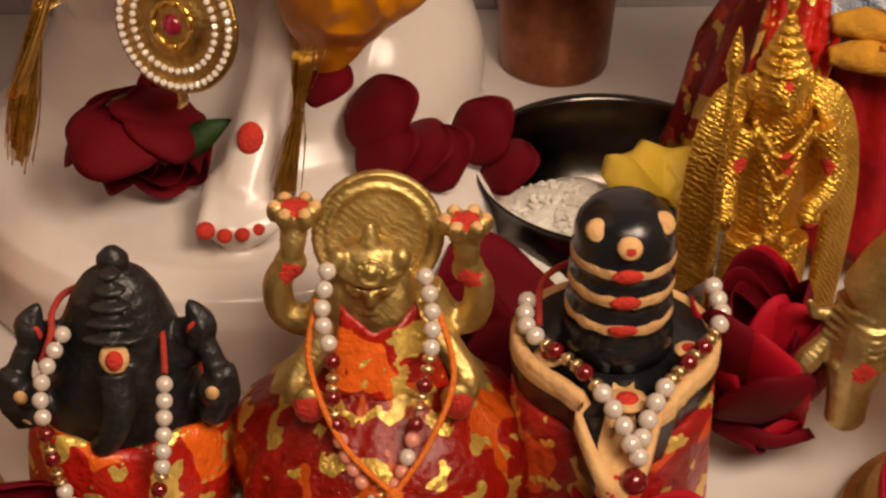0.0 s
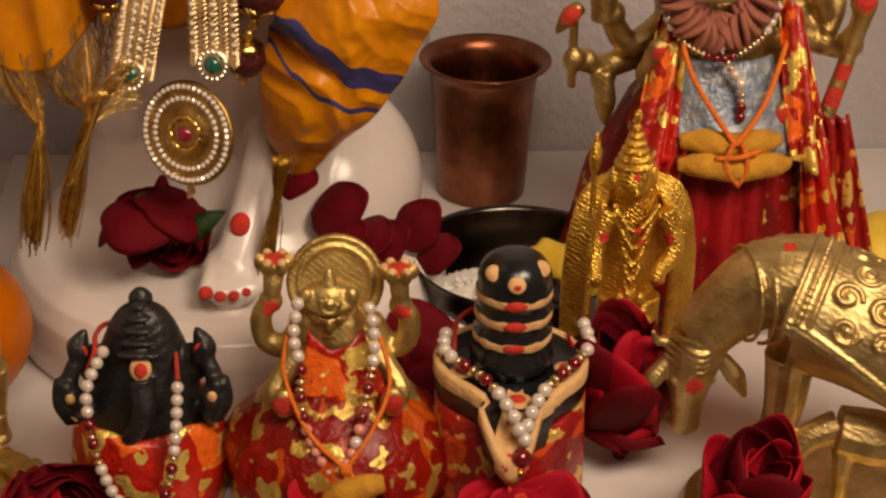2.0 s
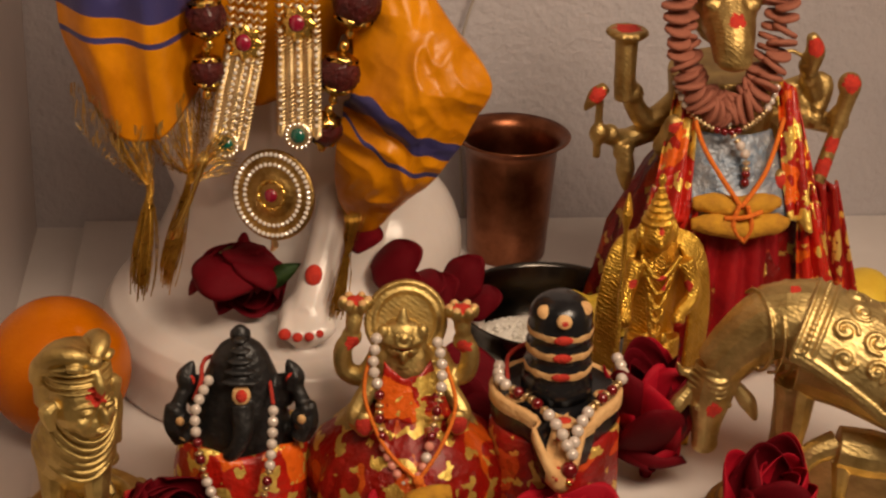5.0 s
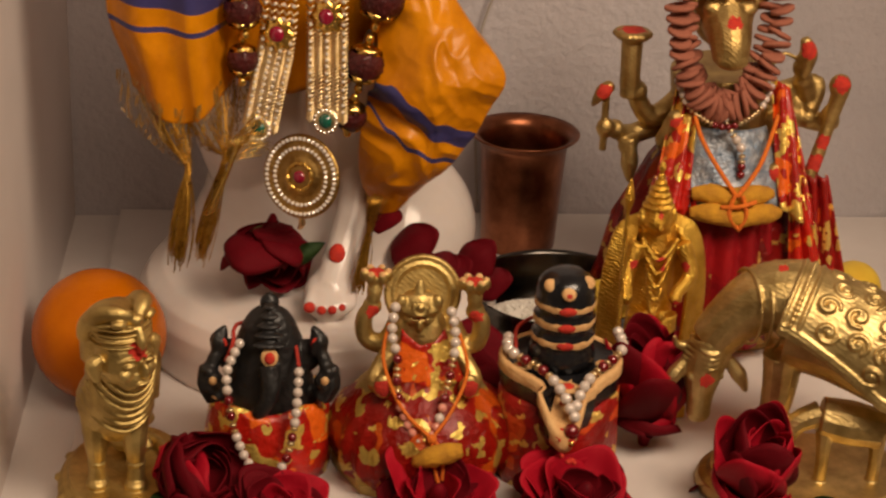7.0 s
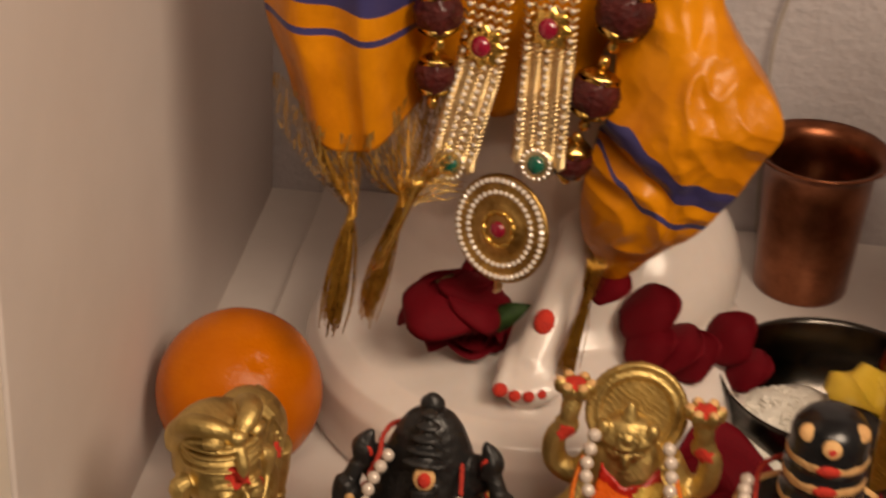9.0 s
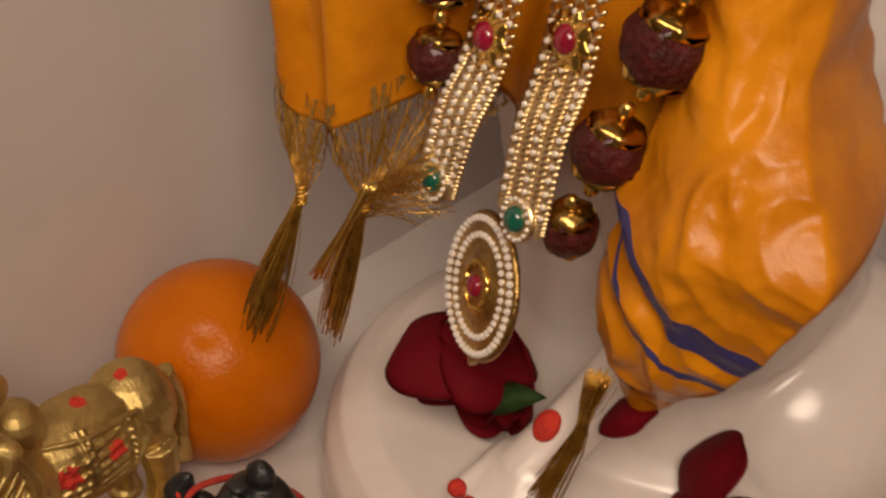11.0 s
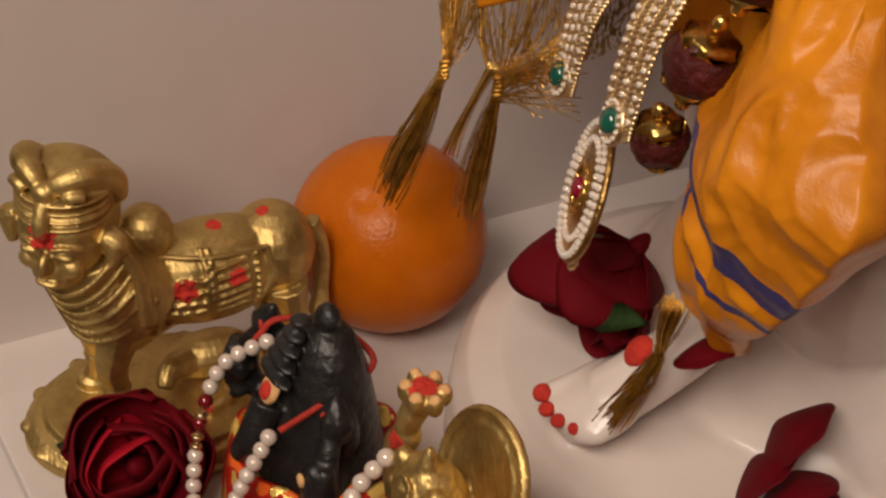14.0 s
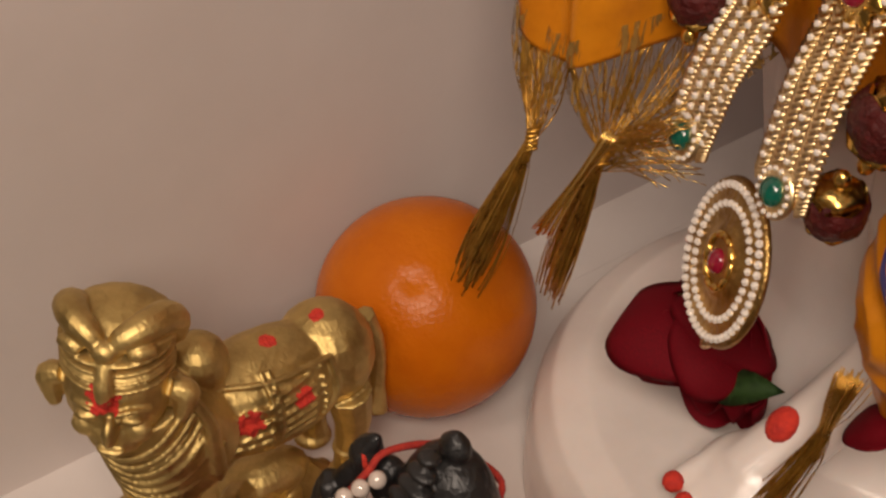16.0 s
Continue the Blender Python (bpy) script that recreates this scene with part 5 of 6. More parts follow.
    for k in range(14):
        a = 2 * math.pi * k / 14
        ell(bm, (bx + 0.0368 * math.cos(a), by + 0.051 * math.sin(a), 0.006), (0.0040, 0.0040, 0.0024))
    o = cast("bull_figurine", bm, 0.00056, 1)
    paint_spots(o, [((0.0358, -0.1545, 0.1098), 0.0052, 1), ((0.0192, -0.0854, 0.0838), 0.0030, 1), (flank(-0.1029, 0.0690, 0.001), 0.0046, 1), (flank(-0.0827, 0.0705, 0.001), 0.0036, 1), ((0.019, -0.066, 0.0845), 0.0028, 1),
                    ((0.019, -0.114, 0.095), 0.0022, 1), ((0.039, -0.120, 0.066), 0.0022, 1), ((0.044, -0.098, 0.018), 0.003, 1), ((0.031, -0.133, 0.016), 0.003, 1)])
    solo("bull_figurine", o, [BRASS, RED], "polished brass bull with crowned face and red dots", "figurine")


bull_figurine()


# ---- brass cow with hanging head ----
def cow_figurine():
    bm = bmesh.new()
    lathe(bm, (0.415, -0.112, 0), [(0.0, 0.0), (0.97, 0.0), (1.0, 0.003), (0.98, 0.008), (0.90, 0.010), (0.88, 0.013), (0.0, 0.013)], 60, (0.066, 0.046))
    tube(bm, [(0.398, -0.098, 0.104), (0.425, -0.110, 0.100), (0.455, -0.124, 0.090), (0.480, -0.136, 0.084)], (0.0295, 0.030, 0.030, 0.027), 20)
    ell(bm, (0.400, -0.096, 0.113), (0.021, 0.022, 0.022))
    tube(bm, [(0.402, -0.096, 0.112), (0.383, -0.092, 0.112), (0.366, -0.088, 0.097), (0.356, -0.086, 0.082)], (0.025, 0.020, 0.0160, 0.0135), 16)
    tube(bm, [(0.356, -0.087, 0.082), (0.352, -0.0895, 0.064), (0.3515, -0.090, 0.050), (0.3515, -0.090, 0.038)], (0.0135, 0.0115, 0.0080, 0.0068), 14)
    ell(bm, (0.3515, -0.0905, 0.038), (0.0075, 0.0065, 0.0065))
    for s in (-1, 1):
        tube(bm, [(0.354 + s * 0.010, -0.086, 0.079), (0.354 + s * 0.018, -0.087, 0.080), (0.354 + s * 0.021, -0.088, 0.086)], (0.0030, 0.0025, 0.0008), 8)
        tube(bm, [(0.354 + s * 0.011, -0.088, 0.072), (0.354 + s * 0.019, -0.090, 0.062), (0.354 + s * 0.024, -0.092, 0.052)], (0.0035, 0.0050, 0.0012), 8)
        ell(bm, (0.352 + s * 0.0085, -0.096, 0.064), (0.0022, 0.0022, 0.0018))
    for k in range(4):
        z = 0.083 - 0.0032 * k
        tube(bm, [(0.342 - 0.001 * k, -0.088, z), (0.353, -0.1010, z - 0.003), (0.366 - 0.001 * k, -0.092, z)], 0.0014, 6, 12)
    for k in range(4):
        x = 0.372 + 0.006 * k
        pts = [(x + 0.003 * math.sin(a), -0.092 - (0.0215 + 0.0014 * k) * math.sin(a), 0.107 + (0.0215 + 0.0014 * k) * math.cos(a)) for a in [math.pi * (-0.3 + 1.2 * q / 8) for q in range(9)]]
        tube(bm, pts, 0.0011, 6, 18)
    for x, y, x2, y2 in ((0.392, -0.108, 0.389, -0.112), (0.400, -0.080, 0.398, -0.078), (0.470, -0.146, 0.467, -0.150), (0.476, -0.116, 0.474, -0.114)):
        tube(bm, [(x, y, 0.085), (x, y, 0.060), (x2, y2, 0.036), (x2, y2, 0.013)], (0.012, 0.0095, 0.0062, 0.0075), 12)
        ell(bm, (x2 - 0.001, y2, 0.0155), (0.008, 0.008, 0.004))
    # calf drinking
    tube(bm, [(0.415, -0.118, 0.050), (0.432, -0.122, 0.048), (0.450, -0.126, 0.046)], (0.012, 0.0135, 0.011), 12)
    tube(bm, [(0.415, -0.118, 0.052), (0.402, -0.118, 0.046), (0.394, -0.120, 0.034)], (0.008, 0.0065, 0.0045), 10)
    for x in (0.417, 0.448):
        tube(bm, [(x, -0.124, 0.045), (x, -0.126, 0.028), (x, -0.126, 0.012)], (0.006, 0.004, 0.004), 8)
    # saddle cloth rim with beads
    ax = Vector((0.082, -0.038, -0.020)).normalized()
    def skin(u, a, r=0.0305):
        c = Vector((0.398, -0.098, 0.104)).lerp(Vector((0.480, -0.136, 0.084)), u)
        side = Vector((-ax.y, ax.x, 0)).normalized() * -1
        up = side.cross(ax).normalized()
        up = up if up.z > 0 else -up
        b = min(a, 1.5)
        return c + r * (math.sin(b) * side + math.cos(b) * up - (a - b) * Vector((0, 0, 1)))
    def hem(u):
        return 1.55 + 0.62 * max(0.0, min(1.0, (u - 0.05) / 0.55)) ** 1.4
    cloth = sheet(lambda p, q: skin(-0.06 + 1.14 * p, -1.3 + (hem(p) + 1.3) * q, 0.0318), 40, 40, -0.0022)
    tmp = finish("cloth", cloth, [])
    bm.from_mesh(tmp)
    bpy.data.meshes.remove(tmp)
    for d in (0.04, 0.20):
        tube(bm, [skin(-0.05 + 1.12 * k / 20, hem(k / 20) - d, 0.0322) for k in range(21)], 0.0012, 6, 60)
    for k in range(44):
        ell(bm, skin(-0.04 + 1.10 * k / 43, hem(k / 43) - 0.12, 0.0325), 0.0015, (0, 0, 0), 6)
    for u in (-0.05, 0.06):
        tube(bm, [skin(u, -1.2 + 2.7 * k / 8, 0.0322) for k in range(9)], 0.0012, 6, 24)
    for k in range(22):
        ell(bm, skin(0.005, -0.6 + 2.1 * k / 21, 0.0325), 0.0014, (0, 0, 0), 6)
    # scrolls and buds in raised relief on the cloth
    for i in range(5):
        for j in range(5):
            u0, a0, turn = 0.17 + 0.185 * i + 0.05 * (j % 2), -0.15 + 0.44 * j, 1 if (i + j) % 2 else -1
            if a0 > hem(u0) - 0.35:
                continue
            pts = [skin(u0 + 0.075 * (1 - 0.085 * q) * math.cos(turn * q * 0.85 + i), a0 + 0.20 * (1 - 0.085 * q) * math.sin(turn * q * 0.85 + i), 0.0324) for q in range(11)]
            tube(bm, pts, (0.0009, 0.0015, 0.0012), 6, 36)
            ell(bm, skin(u0, a0, 0.0324), 0.0017, (0, 0, 0), 8)
    o = cast("cow_figurine", bm, 0.0007, 1)
    paint_spots(o, [((0.352, -0.1005, 0.0635), 0.0042, 1), ((0.4027, -0.122, 0.1065), 0.0052, 1), ((0.412, -0.126, 0.108), 0.004, 1), ((0.367, -0.098, 0.104), 0.003, 1), ((0.388, -0.098, 0.133), 0.003, 1), ((0.430, -0.118, 0.122), 0.004, 1), ((0.455, -0.14, 0.10), 0.004, 1)])
    solo("cow_figurine", o, [BRASS_CHASED, RED], "chased brass cow with lowered head and red dots", "figurine")


cow_figurine()


# ---- gilt standing figurine with a spear ----
def gilt_figurine():
    bm = bmesh.new()
    X, Y = 0.3335, -0.018
    box(bm, (X - 0.018, Y - 0.014, 0.0), (X + 0.026, Y + 0.014, 0.008))
    lathe(bm, (X, Y, 0), [(0.0, 0.006), (0.016, 0.006), (0.015, 0.05), (0.013, 0.085), (0.014, 0.11), (0.011, 0.126), (0.0, 0.13)], 20, (1, 0.7))
    # shawl and garland as an arch with ridges
    for k in range(7):
        w = 0.0195 + 0.0017 * k
        tube(bm, [(X - w, Y - 0.007 + 0.0012 * k, 0.050 - 0.002 * k), (X - w - 0.001, Y - 0.009 + 0.001 * k, 0.085), (X - w * 0.80, Y - 0.006 + 0.001 * k, 0.118 + 0.0005 * k), (X - w * 0.25, Y + 0.004, 0.128 + 0.0003 * k),
                  (X + w * 0.25, Y + 0.004, 0.128 + 0.0003 * k), (X + w * 0.80, Y - 0.006 + 0.001 * k, 0.118 + 0.0005 * k), (X + w + 0.001, Y - 0.009 + 0.001 * k, 0.085), (X + w, Y - 0.007 + 0.0012 * k, 0.030 - 0.002 * k)], 0.0021, 7, 40)
    ell(bm, (X, Y + 0.003, 0.100), (0.0275, 0.008, 0.028))
    ell(bm, (X - 0.003, Y - 0.011, 0.1335), (0.0088, 0.0088, 0.0108))
    ell(bm, (X - 0.003, Y - 0.0198, 0.131), (0.0017, 0.002, 0.003))
    for k in range(6):
        ell(bm, (X - 0.003, Y - 0.010, 0.1415 + 0.0036 * k), (0.0100 - 0.0015 * k, 0.0095 - 0.0014 * k, 0.0022))
    ell(bm, (X - 0.003, Y - 0.010, 0.1655), (0.0022, 0.0022, 0.0036))
    for s in (-1, 1):
        ell(bm, (X - 0.003 + s * 0.0095, Y - 0.010, 0.134), (0.0022, 0.003, 0.006))
        tube(bm, [(X + s * 0.013, Y - 0.012, 0.118), (X + s * 0.019, Y - 0.016, 0.100), (X + s * (0.020 if s < 0 else 0.010), Y - 0.021, 0.089)], (0.0055, 0.0046, 0.004), 10)
        ell(bm, (X + s * (0.020 if s < 0 else 0.010), Y - 0.022, 0.087), (0.0042, 0.0042, 0.005))
        tube(bm, [(X + s * 0.007, Y - 0.009, 0.070), (X + s * 0.008, Y - 0.011, 0.040), (X + s * 0.008, Y - 0.010, 0.010)], (0.0085, 0.0070, 0.0050), 10)
    for k in range(5):
        tube(bm, [(X - 0.012 + 0.001 * k, Y - 0.014, 0.122 - 0.004 * k), (X - 0.002, Y - 0.0195, 0.110 - 0.009 * k), (X + 0.010 - 0.001 * k, Y - 0.015, 0.122 - 0.004 * k)], 0.0014, 6, 14)
    for k in range(7):
        ell(bm, (X - 0.006 + 0.003 * k * 0.8, Y - 0.017, 0.072 - 0.0065 * (k % 4)), (0.0025, 0.0022, 0.0036))
    tube(bm, [(X - 0.0245, Y - 0.024, 0.010), (X - 0.0235, Y - 0.0245, 0.08), (X - 0.0245, Y - 0.025, 0.147)], 0.0014, 8, 16)
    tube(bm, [(X - 0.0245, Y - 0.025, 0.143), (X - 0.0243, Y - 0.025, 0.152), (X - 0.024, Y - 0.025, 0.165)], (0.0012, 0.0034, 0.0004), 8)
    o = cast("gilt_figurine", bm, 0.0007, 1)
    paint_spots(o, [((X - 0.003, Y - 0.02, 0.139), 0.0026, 1), ((X - 0.0005, Y - 0.020, 0.108), 0.0042, 1), ((X + 0.015, Y - 0.018, 0.105), 0.003, 1), ((X - 0.016, Y - 0.02, 0.107), 0.003, 1), ((X - 0.012, Y - 0.02, 0.082), 0.003, 1), ((X + 0.010, Y - 0.026, 0.084), 0.003, 1), ((X - 0.028, Y - 0.010, 0.105), 0.003, 1), ((X - 0.027, Y - 0.010, 0.075), 0.002, 1)])
    solo("gilt_figurine", o, [GOLD, RED], "bright gilt standing figurine with ridged garland and spear", "figurine")


gilt_figurine()


# ---- copper tumbler, steel bowl, fruit ----
def tumbler():
    bm = bmesh.new()
    lathe(bm, (0.287, 0.232, 0), [(0.0, 0.0), (0.0265, 0.0), (0.0275, 0.002), (0.0290, 0.030), (0.0310, 0.068), (0.0320, 0.080), (0.0352, 0.0850), (0.0402, 0.0885), (0.0408, 0.0897), (0.0400, 0.0903), (0.0340, 0.0875), (0.0312, 0.0815), (0.0298, 0.066), (0.0262, 0.004), (0.0, 0.003)], 64)
    t = thing("tumbler", (0.287, 0.232, 0), "copper tumbler with flared rim, filled with water", "tumbler")
    part("cup", bm, COPPER, t)
    bm = bmesh.new()
    lathe(bm, (0.287, 0.232, 0), [(0.0, 0.0555), (0.0287, 0.0555), (0.0287, 0.0550), (0.0, 0.0548)], 40)
    part("water", bm, surf("water", (0.10, 0.05, 0.03), (0.08, 0.04, 0.025), 10, 0.02, 0.0, coat=1.0), t, "still dark water")


tumbler()


def bowl():
    c = (0.291, 0.062, 0)
    t = thing("bowl", c, "small steel bowl holding cooked rice and a yellow flower", "bowl")
    bm = bmesh.new()
    lathe(bm, c, [(0.0, 0.0), (0.036, 0.0), (0.046, 0.006), (0.053, 0.020), (0.0565, 0.040), (0.0580, 0.0445), (0.0588, 0.0455), (0.0578, 0.0460), (0.0560, 0.043), (0.0520, 0.021), (0.0450, 0.0075), (0.035, 0.0015), (0.0, 0.0015)], 72)
    part("dish", bm, STEEL, t)
    bm = bmesh.new()
    lathe(bm, (c[0] - 0.018, c[1] - 0.014, 0), [(0.037, 0.008), (0.034, 0.026), (0.022, 0.032), (0.010, 0.035), (0.0, 0.0355)], 24, wob=lambda a, r, z, k: (r, z + 0.0015 * math.sin(5 * a + k)))
    rnd = random.Random(11)
    for _ in range(380):
        a, q = rnd.uniform(0, 6.28), 0.032 * math.sqrt(rnd.random())
        ell(bm, (c[0] - 0.018 + q * math.cos(a), c[1] - 0.014 + q * math.sin(a), 0.0360 - 0.011 * (q / 0.032) ** 2), (0.0030, 0.0011, 0.0011), (rnd.uniform(-30, 30), rnd.uniform(-30, 30), rnd.uniform(0, 180)), 6)
    part("rice", bm, RICE, t, "heap of cooked white rice")
    for k in range(5):
        a = -0.3 + 0.75 * k
        def at(u, v, a=a, k=k):
            w = 0.017 * math.sin(math.pi * (0.16 + 0.60 * v)) * (1 - 0.55 * max(0, v - 0.75) / 0.25)
            q = 0.002 + 0.030 * v
            s = (u - 0.5) * 2 * w
            return (c[0] + 0.026 + q * math.cos(a) - s * math.sin(a), c[1] - 0.008 + q * math.sin(a) + s * math.cos(a), 0.026 + 0.010 * math.sin(2.2 * v) + 0.003 * math.cos(6 * u + 4 * v) + 0.002 * k)
        part("flower_petal", sheet(at, 8, 8, 0.0006), YELLOW, t, "yellow flower petal")


bowl()
bm = bmesh.new()
bmesh.ops.create_icosphere(bm, subdivisions=4, radius=1)
for v in bm.verts:
    n = v.co.normalized()
    k = 1 + 0.16 * max(0, abs(n.x) - 0.82) / 0.18 + 0.01 * noise.noise(n * 3)
    v.co = Vector((n.x * 0.030 * k, n.y * 0.020, n.z * 0.020 + 0.020))
bm.transform(Matrix.Translation((0.506, 0.110, 0)) @ Matrix.Rotation(radians(65), 4, "Z"))
solo("lemon", bm, YELLOW, "smooth yellow lemon lying on the slab", "lemon")


# ---- large brass figurine with many arms ----
def many_armed():
    bm = bmesh.new()
    X, Y = 0.402, 0.105
    lathe(bm, (X, Y, 0), [(0.0, 0.0), (0.078, 0.0), (0.080, 0.010), (0.070, 0.016), (0.068, 0.032), (0.060, 0.038), (0.0, 0.04)], 48, (1, 0.62))
    ell(bm, (X, Y, 0.070), (0.052, 0.038, 0.040))
    tube(bm, [(X, Y, 0.06), (X - 0.004, Y, 0.12), (X - 0.010, Y - 0.002, 0.185)], (0.034, 0.030, 0.032), 20)
    hx, hy, hz = 0.3850, 0.084, 0.230
    ell(bm, (hx, hy, hz), (0.0205, 0.021, 0.026))
    tube(bm, [(hx, hy - 0.010, hz - 0.004), (hx, hy - 0.026, hz - 0.014), (hx, hy - 0.032, hz - 0.026)], (0.0175, 0.0135, 0.0105), 14)
    ell(bm, (hx, hy - 0.036, hz - 0.024), (0.0105, 0.006, 0.006))
    for s in (-1, 1):
        ell(bm, (hx + s * 0.0115, hy - 0.017, hz + 0.004), (0.0062, 0.0045, 0.0046))
        tube(bm, [(hx + s * 0.003, hy - 0.022, hz + 0.011), (hx + s * 0.010, hy - 0.0215, hz + 0.014), (hx + s * 0.0185, hy - 0.014, hz + 0.010)], 0.0018, 6, 10)
        tube(bm, [(hx + s * 0.020, hy - 0.004, hz + 0.002), (hx + s * 0.026, hy - 0.006, hz + 0.014), (hx + s * 0.027, hy - 0.006, hz + 0.026)], (0.0045, 0.0040, 0.001), 8)
        tube(bm, [(hx + s * 0.0085, hy - 0.033, hz - 0.026), (hx + s * 0.0095, hy - 0.036, hz - 0.019)], (0.0016, 0.0006), 6)
    for k in range(7):
        ell(bm, (hx, hy + 0.002, hz + 0.020 + 0.0065 * k), (0.0215 - 0.0022 * k, 0.021 - 0.002 * k, 0.0040))
    # arms: shoulder, elbow, hand
    arms = [((X - 0.026, Y, 0.168), (X - 0.052, Y - 0.004, 0.150), (0.333, 0.098, 0.176), 0.0075), ((X - 0.026, Y, 0.160), (X - 0.060, Y, 0.138), (0.318, 0.090, 0.146), 0.0065),
            ((X - 0.022, Y - 0.006, 0.156), (X - 0.046, Y - 0.026, 0.142), (0.358, 0.066, 0.160), 0.0070), ((X - 0.024, Y, 0.150), (X - 0.058, Y + 0.002, 0.136), (0.334, 0.095, 0.132), 0.006),
            ((X + 0.024, Y, 0.166), (X + 0.052, Y + 0.004, 0.156), (0.446, 0.100, 0.186), 0.0068), ((X + 0.024, Y, 0.158), (X + 0.066, Y, 0.146), (0.466, 0.090, 0.158), 0.0065),
            ((X + 0.022, Y - 0.006, 0.150), (X + 0.034, Y - 0.026, 0.130), (0.424, 0.058, 0.128), 0.0075), ((X + 0.024, Y + 0.004, 0.162), (X + 0.058, Y + 0.006, 0.172), (0.455, 0.102, 0.150), 0.006)]
    for a, b, c, r in arms:
        tube(bm, [a, b, c], (r * 1.25, r, r * 0.72), 10, 16)
        ell(bm, c, (r * 0.95, r * 0.8, r * 1.05))
        q = Vector(b).lerp(Vector(c), 0.7)
        ell(bm, q, r * 1.0)
    # things held: mace with a dish top, axe, staff, conch
    tube(bm, [(0.333, 0.096, 0.165), (0.3325, 0.098, 0.190), (0.3325, 0.100, 0.205)], (0.0065, 0.0068, 0.0075), 12)
    lathe(bm, (0.3325, 0.100, 0), [(0.0, 0.203), (0.010, 0.203), (0.0125, 0.206), (0.0115, 0.209), (0.0, 0.209)], 24)
    for k in range(16):
        ell(bm, (0.3325 + 0.0120 * math.cos(k * math.pi / 8), 0.100 + 0.0120 * math.sin(k * math.pi / 8), 0.2065), 0.0016, (0, 0, 0), 6)
    tube(bm, [(0.3175, 0.090, 0.130), (0.3170, 0.090, 0.168)], 0.0026, 8)
    tube(bm, [(0.3205, 0.090, 0.176), (0.314, 0.088, 0.171), (0.307, 0.086, 0.162)], (0.0035, 0.0055, 0.0010), 8)
    tube(bm, [(0.336, 0.094, 0.138), (0.337, 0.094, 0.120), (0.338, 0.094, 0.106)], (0.004, 0.0065, 0.001), 8)
    tube(bm, [(0.446, 0.098, 0.180), (0.448, 0.097, 0.196), (0.444, 0.096, 0.207)], (0.0040, 0.0066, 0.0030), 10)
    tube(bm, [(0.424, 0.10, 0.184), (0.432, 0.10, 0.195), (0.442, 0.099, 0.192)], 0.0016, 6, 14)
    tube(bm, [(0.470, 0.088, 0.176), (0.464, 0.086, 0.150), (0.454, 0.080, 0.116), (0.448, 0.076, 0.094)], (0.0062, 0.0045, 0.0050, 0.0020), 10)
    ell(bm, (0.469, 0.088, 0.178), (0.0075, 0.0065, 0.0080))
    for s in (-1, 1):
        tube(bm, [(X + s * 0.016, Y - 0.03, 0.05), (X + s * 0.034, Y - 0.046, 0.056), (X + s * 0.028, Y - 0.052, 0.030)], (0.017, 0.015, 0.011), 12)
    o = cast("many_armed_figurine", bm, 0.0012, 2)
    paint_spots(o, [((hx, hy - 0.030, hz - 0.002), 0.0050, 1), ((0.3325, 0.100, 0.210), 0.0085, 1), ((0.358, 0.058, 0.160), 0.0055, 1), ((0.424, 0.051, 0.128), 0.0062, 1), ((0.447, 0.092, 0.200), 0.0055, 1),
                    ((0.469, 0.082, 0.180), 0.006, 1), ((0.457, 0.078, 0.128), 0.006, 1), ((0.461, 0.080, 0.142), 0.005, 1), ((0.315, 0.084, 0.172), 0.0055, 1), ((0.334, 0.088, 0.146), 0.004, 1), ((0.345, 0.086, 0.140), 0.0045, 2), ((0.386, 0.072, 0.15), 0.006, 2)])
    solo("many_armed_figurine", o, [BRASS_OLD, RED, TURMERIC], "old brass figurine with animal face and many arms holding tools", "figurine")

    # skirt and sashes
    bm = bmesh.new()
    lathe(bm, (X - 0.002, Y - 0.006, 0), [(0.074, 0.016), (0.077, 0.030), (0.075, 0.050), (0.069, 0.075), (0.060, 0.098), (0.050, 0.120), (0.036, 0.140)], 110, (1, 0.82),
          wob=lambda a, r, z, k: (r * (1 + 0.05 * math.sin(13 * a + 3 * math.sin(2 * a)) * (1 - k / 7) + 0.05 * noise.noise(Vector((3 * math.cos(a), 3 * math.sin(a), z * 30)))), z + (0.006 * math.sin(5 * a) if k == 0 else 0)))
    bmesh.ops.solidify(bm, geom=bm.faces[:], thickness=0.001)
    solo("cloth_skirt", bm, PRINT_DARK, "pleated maroon cloth skirt with gold print on the brass figurine", "cloth")

    def apron(u, v):
        a = (u - 0.5) * 2
        return (X - 0.004 + a * (0.024 + 0.010 * v), Y - 0.062 - 0.012 * v + 0.012 * a * a + 0.003 * math.sin(11 * a), 0.110 - 0.094 * v)

    solo("crimson_apron", sheet(apron, 30, 20, 0.001), REDSATIN, "plain crimson cloth hanging in front of the skirt", "cloth")
    for s in (-1, 1):
        def sash(u, v, s=s):
            a = (u - 0.5) * 2
            return (X + s * (0.034 + 0.018 * v) + a * (0.005 + 0.008 * v), Y - 0.058 - 0.012 * v + 0.004 * math.sin(7 * a + 3 * v), 0.120 - 0.085 * v + 0.010 * a * v)
        solo("sash", sheet(sash, 12, 20, 0.001), PRINT, "red and gold sash end on the brass figurine", "cloth")

    def chest(u, v):
        a = (u - 0.5) * 2
        return (X - 0.008 + a * (0.024 + 0.012 * v), Y - 0.034 - 0.022 * v - 0.010 * (1 - a * a), 0.156 - 0.046 * v)

    solo("brocade_cloth", sheet(chest, 16, 12, 0.001), SILVER_CLOTH, "silver-blue brocade cloth round the waist", "cloth")
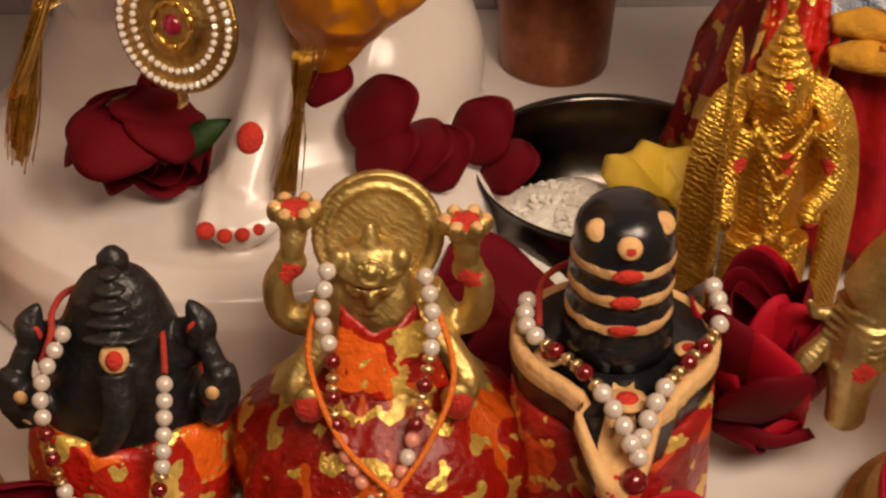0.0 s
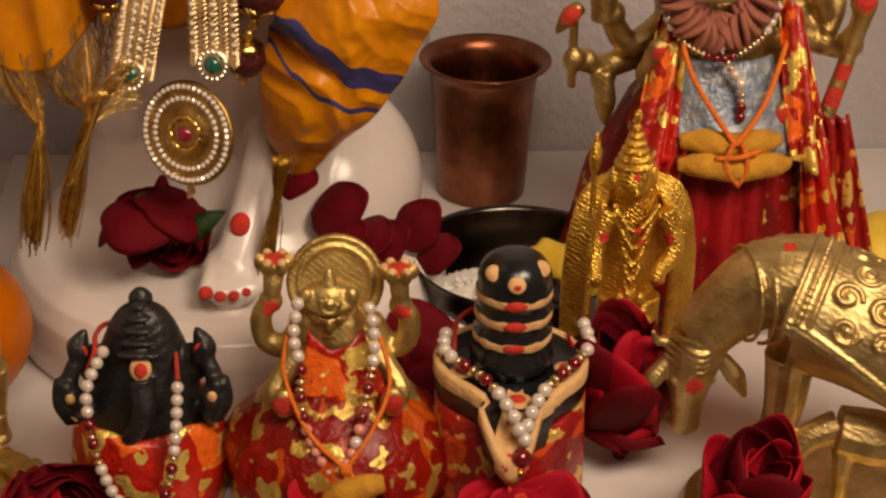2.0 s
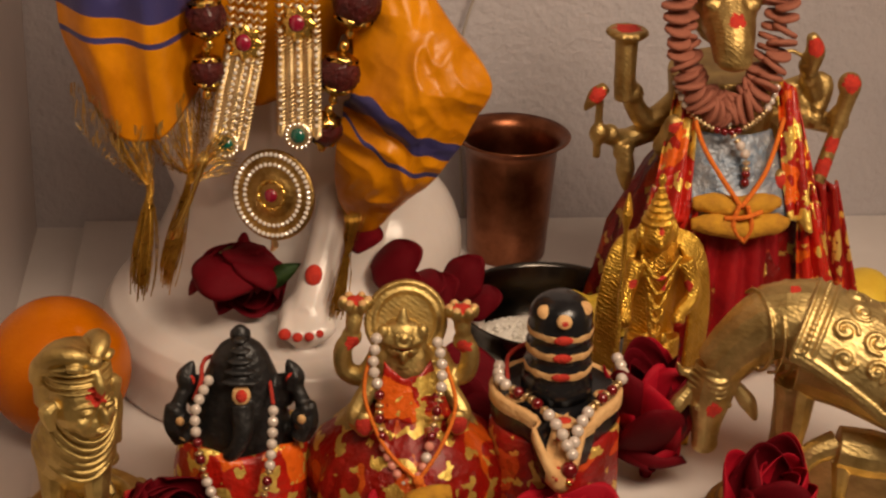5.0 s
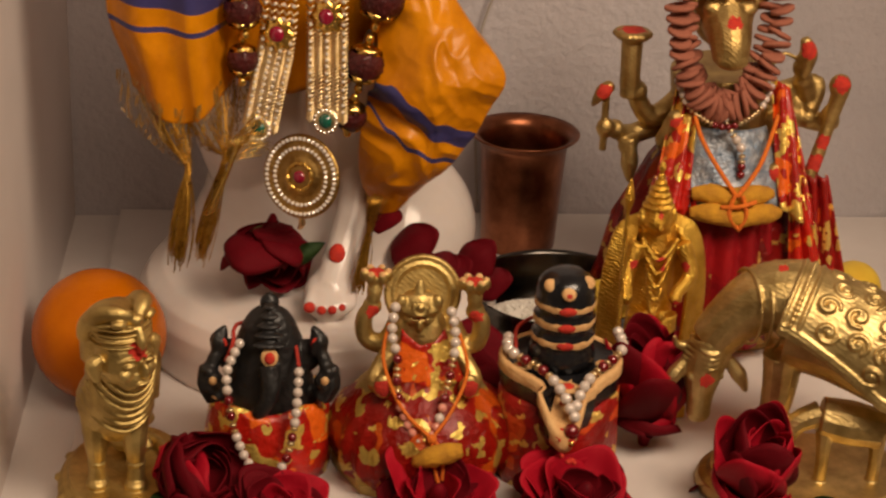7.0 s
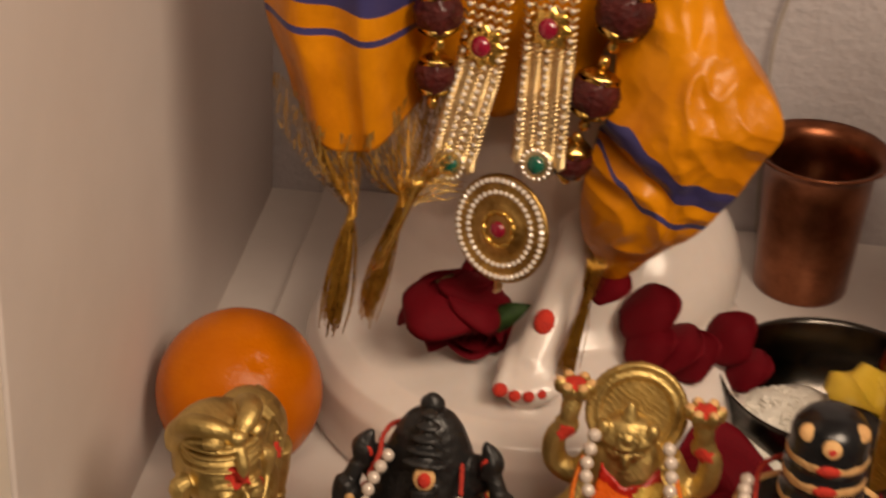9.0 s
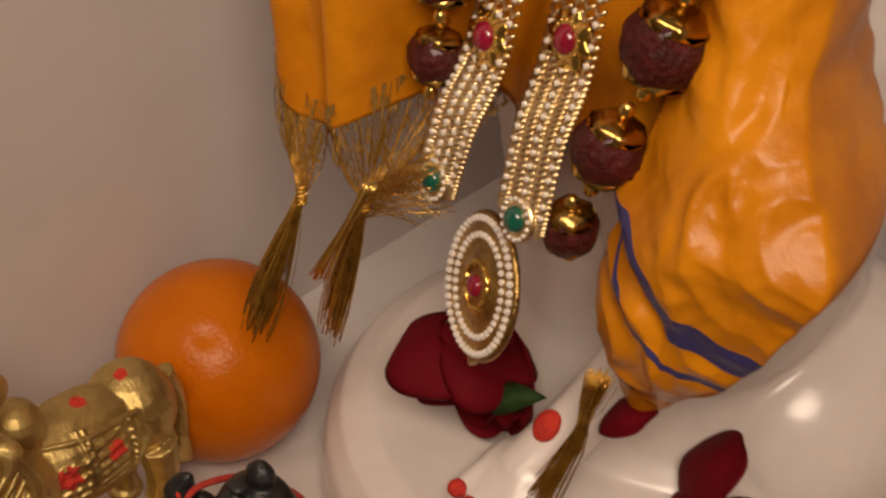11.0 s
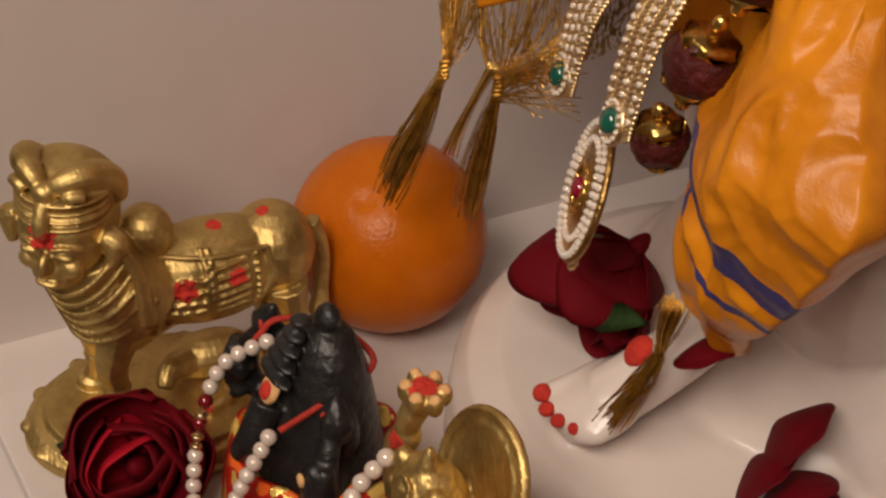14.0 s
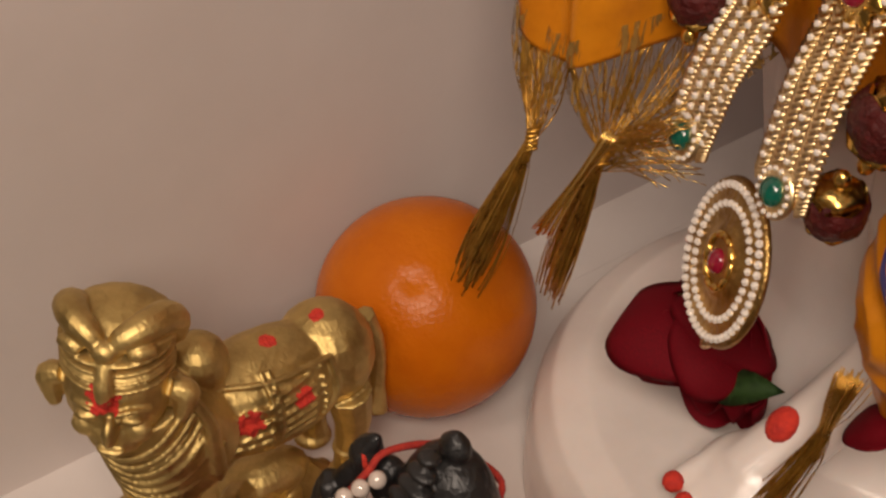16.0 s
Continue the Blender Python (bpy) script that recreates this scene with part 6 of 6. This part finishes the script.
    for s in (-1, 1):
        def stole(u, v, s=s):
            a = (u - 0.5) * 2
            return (X - 0.006 + s * (0.030 + 0.012 * v) + a * (0.008 + 0.004 * v), Y - 0.030 - 0.034 * v - 0.004 * math.cos(4 * a) + 0.003 * math.sin(8 * a + 5 * v), 0.184 - 0.080 * v - 0.006 * a * s)
        solo("stole", sheet(stole, 16, 30, 0.001), PRINT, "red and yellow printed stole over the brass shoulder", "cloth")
        def fall(u, v, s=s):
            a = (u - 0.5) * 2
            return (X + s * (0.048 + 0.014 * v) + a * (0.009 + 0.006 * v), Y - 0.050 - 0.010 * v + 0.004 * math.sin(9 * a + 2 * v), 0.128 - 0.092 * v + 0.012 * a * v * s)
        solo("sash", sheet(fall, 16, 24, 0.001), PRINT_DARK, "red and gold sash end on the brass figurine", "cloth")
    for k in range(1):
        string_of("bead_strand", [(0.357 - 0.003 * k, 0.068, 0.186), (0.366 - 0.002 * k, 0.058, 0.170 - 0.005 * k), (0.3865, 0.050, 0.162 - 0.008 * k), (0.408 + 0.002 * k, 0.058, 0.170 - 0.005 * k), (0.418 + 0.003 * k, 0.068, 0.184)],
                  "strand of gold, white and red beads across the brass chest", 0.0024, "psgsp")
    # garland of flat wooden pieces round the face
    t = thing("disc_garland", (hx, hy - 0.02, hz - 0.03), "garland of flat reddish brown wood discs", "garland")
    n = 40
    rnd = random.Random(21)
    for row in range(2):
        for k in range(n):
            a = math.pi * (-0.22 + 1.44 * k / (n - 1)) + math.pi
            rx, rz = 0.0275 + 0.005 * row, 0.060 + 0.004 * row
            c = Vector((hx + 0.001 + rx * math.cos(a), hy - 0.020 - 0.006 * row + 0.010 * (1 + math.sin(a)), hz + 0.004 + rz * math.sin(a)))
            tang = Vector((-rx * math.sin(a), 0.0, rz * math.cos(a)))
            m = frame_at(c, tang + Vector((rnd.uniform(-0.018, 0.018), rnd.uniform(-0.022, 0.022), rnd.uniform(-0.018, 0.018))), (0, 1, 0.01))
            piece("wood_disc", M_WOOD, t, m @ Matrix.Diagonal((0.0086 * rnd.uniform(0.8, 1.15), 0.0068, 0.0034, 1)))
    # turmeric roots tied with orange thread
    t = thing("turmeric_bundle", (X - 0.006, 0.036, 0.112), "two turmeric roots tied with orange thread", "turmeric root")
    for z, x0, x1, y in ((0.1095, X - 0.036, X + 0.022, 0.036), (0.1200, X - 0.035, X + 0.018, 0.042)):
        bm = bmesh.new()
        tube(bm, [(x0, y, z), (x0 + 0.012, y - 0.002, z + 0.001), ((x0 + x1) / 2, y - 0.003, z - 0.001), (x1 - 0.01, y - 0.002, z + 0.001), (x1, y, z + 0.001)], (0.0035, 0.0066, 0.0068, 0.0066, 0.0030), 14, 30)
        for v in bm.verts:
            v.co += 0.0008 * noise.noise_vector(v.co * 200)
        part("root", bm, TURMERIC, t)
    bm = bmesh.new()
    for pts in ([(X - 0.036, 0.068, 0.180), (X - 0.030, 0.048, 0.154), (X - 0.008, 0.032, 0.122)], [(X + 0.022, 0.066, 0.165), (X + 0.008, 0.044, 0.140), (X - 0.008, 0.032, 0.122)],
                [(X - 0.010, 0.0300, 0.124), (X - 0.013, 0.0275, 0.112), (X - 0.006, 0.0285, 0.102)], [(X - 0.005, 0.0300, 0.124), (X - 0.002, 0.0275, 0.112), (X - 0.006, 0.0285, 0.101)], [(X - 0.018, 0.0300, 0.116), (X - 0.007, 0.0265, 0.118), (X + 0.004, 0.0300, 0.120)]):
        tube(bm, pts, 0.0015, 7, 20)
    part("thread", bm, ORANGE_THREAD, t, "orange cotton thread")
    string_of("bead_pendant", [(0.385, 0.060, 0.170), (0.390, 0.052, 0.160), (0.3955, 0.048, 0.152), (0.398, 0.047, 0.146), (0.3985, 0.046, 0.130)], "short string of crystal and red beads", 0.0030, "psspppsg")


many_armed()

# thin cord on the back wall behind the statue
bm = bmesh.new()
tube(bm, [(0.19, 0.286, 0.36), (0.235, 0.284, 0.30), (0.262, 0.282, 0.25), (0.27, 0.282, 0.20), (0.255, 0.284, 0.13), (0.262, 0.286, 0.004)], 0.0011, 6, 50)
solo("cord", bm, ROOM, "thin pale cord hanging against the back wall", "cord")
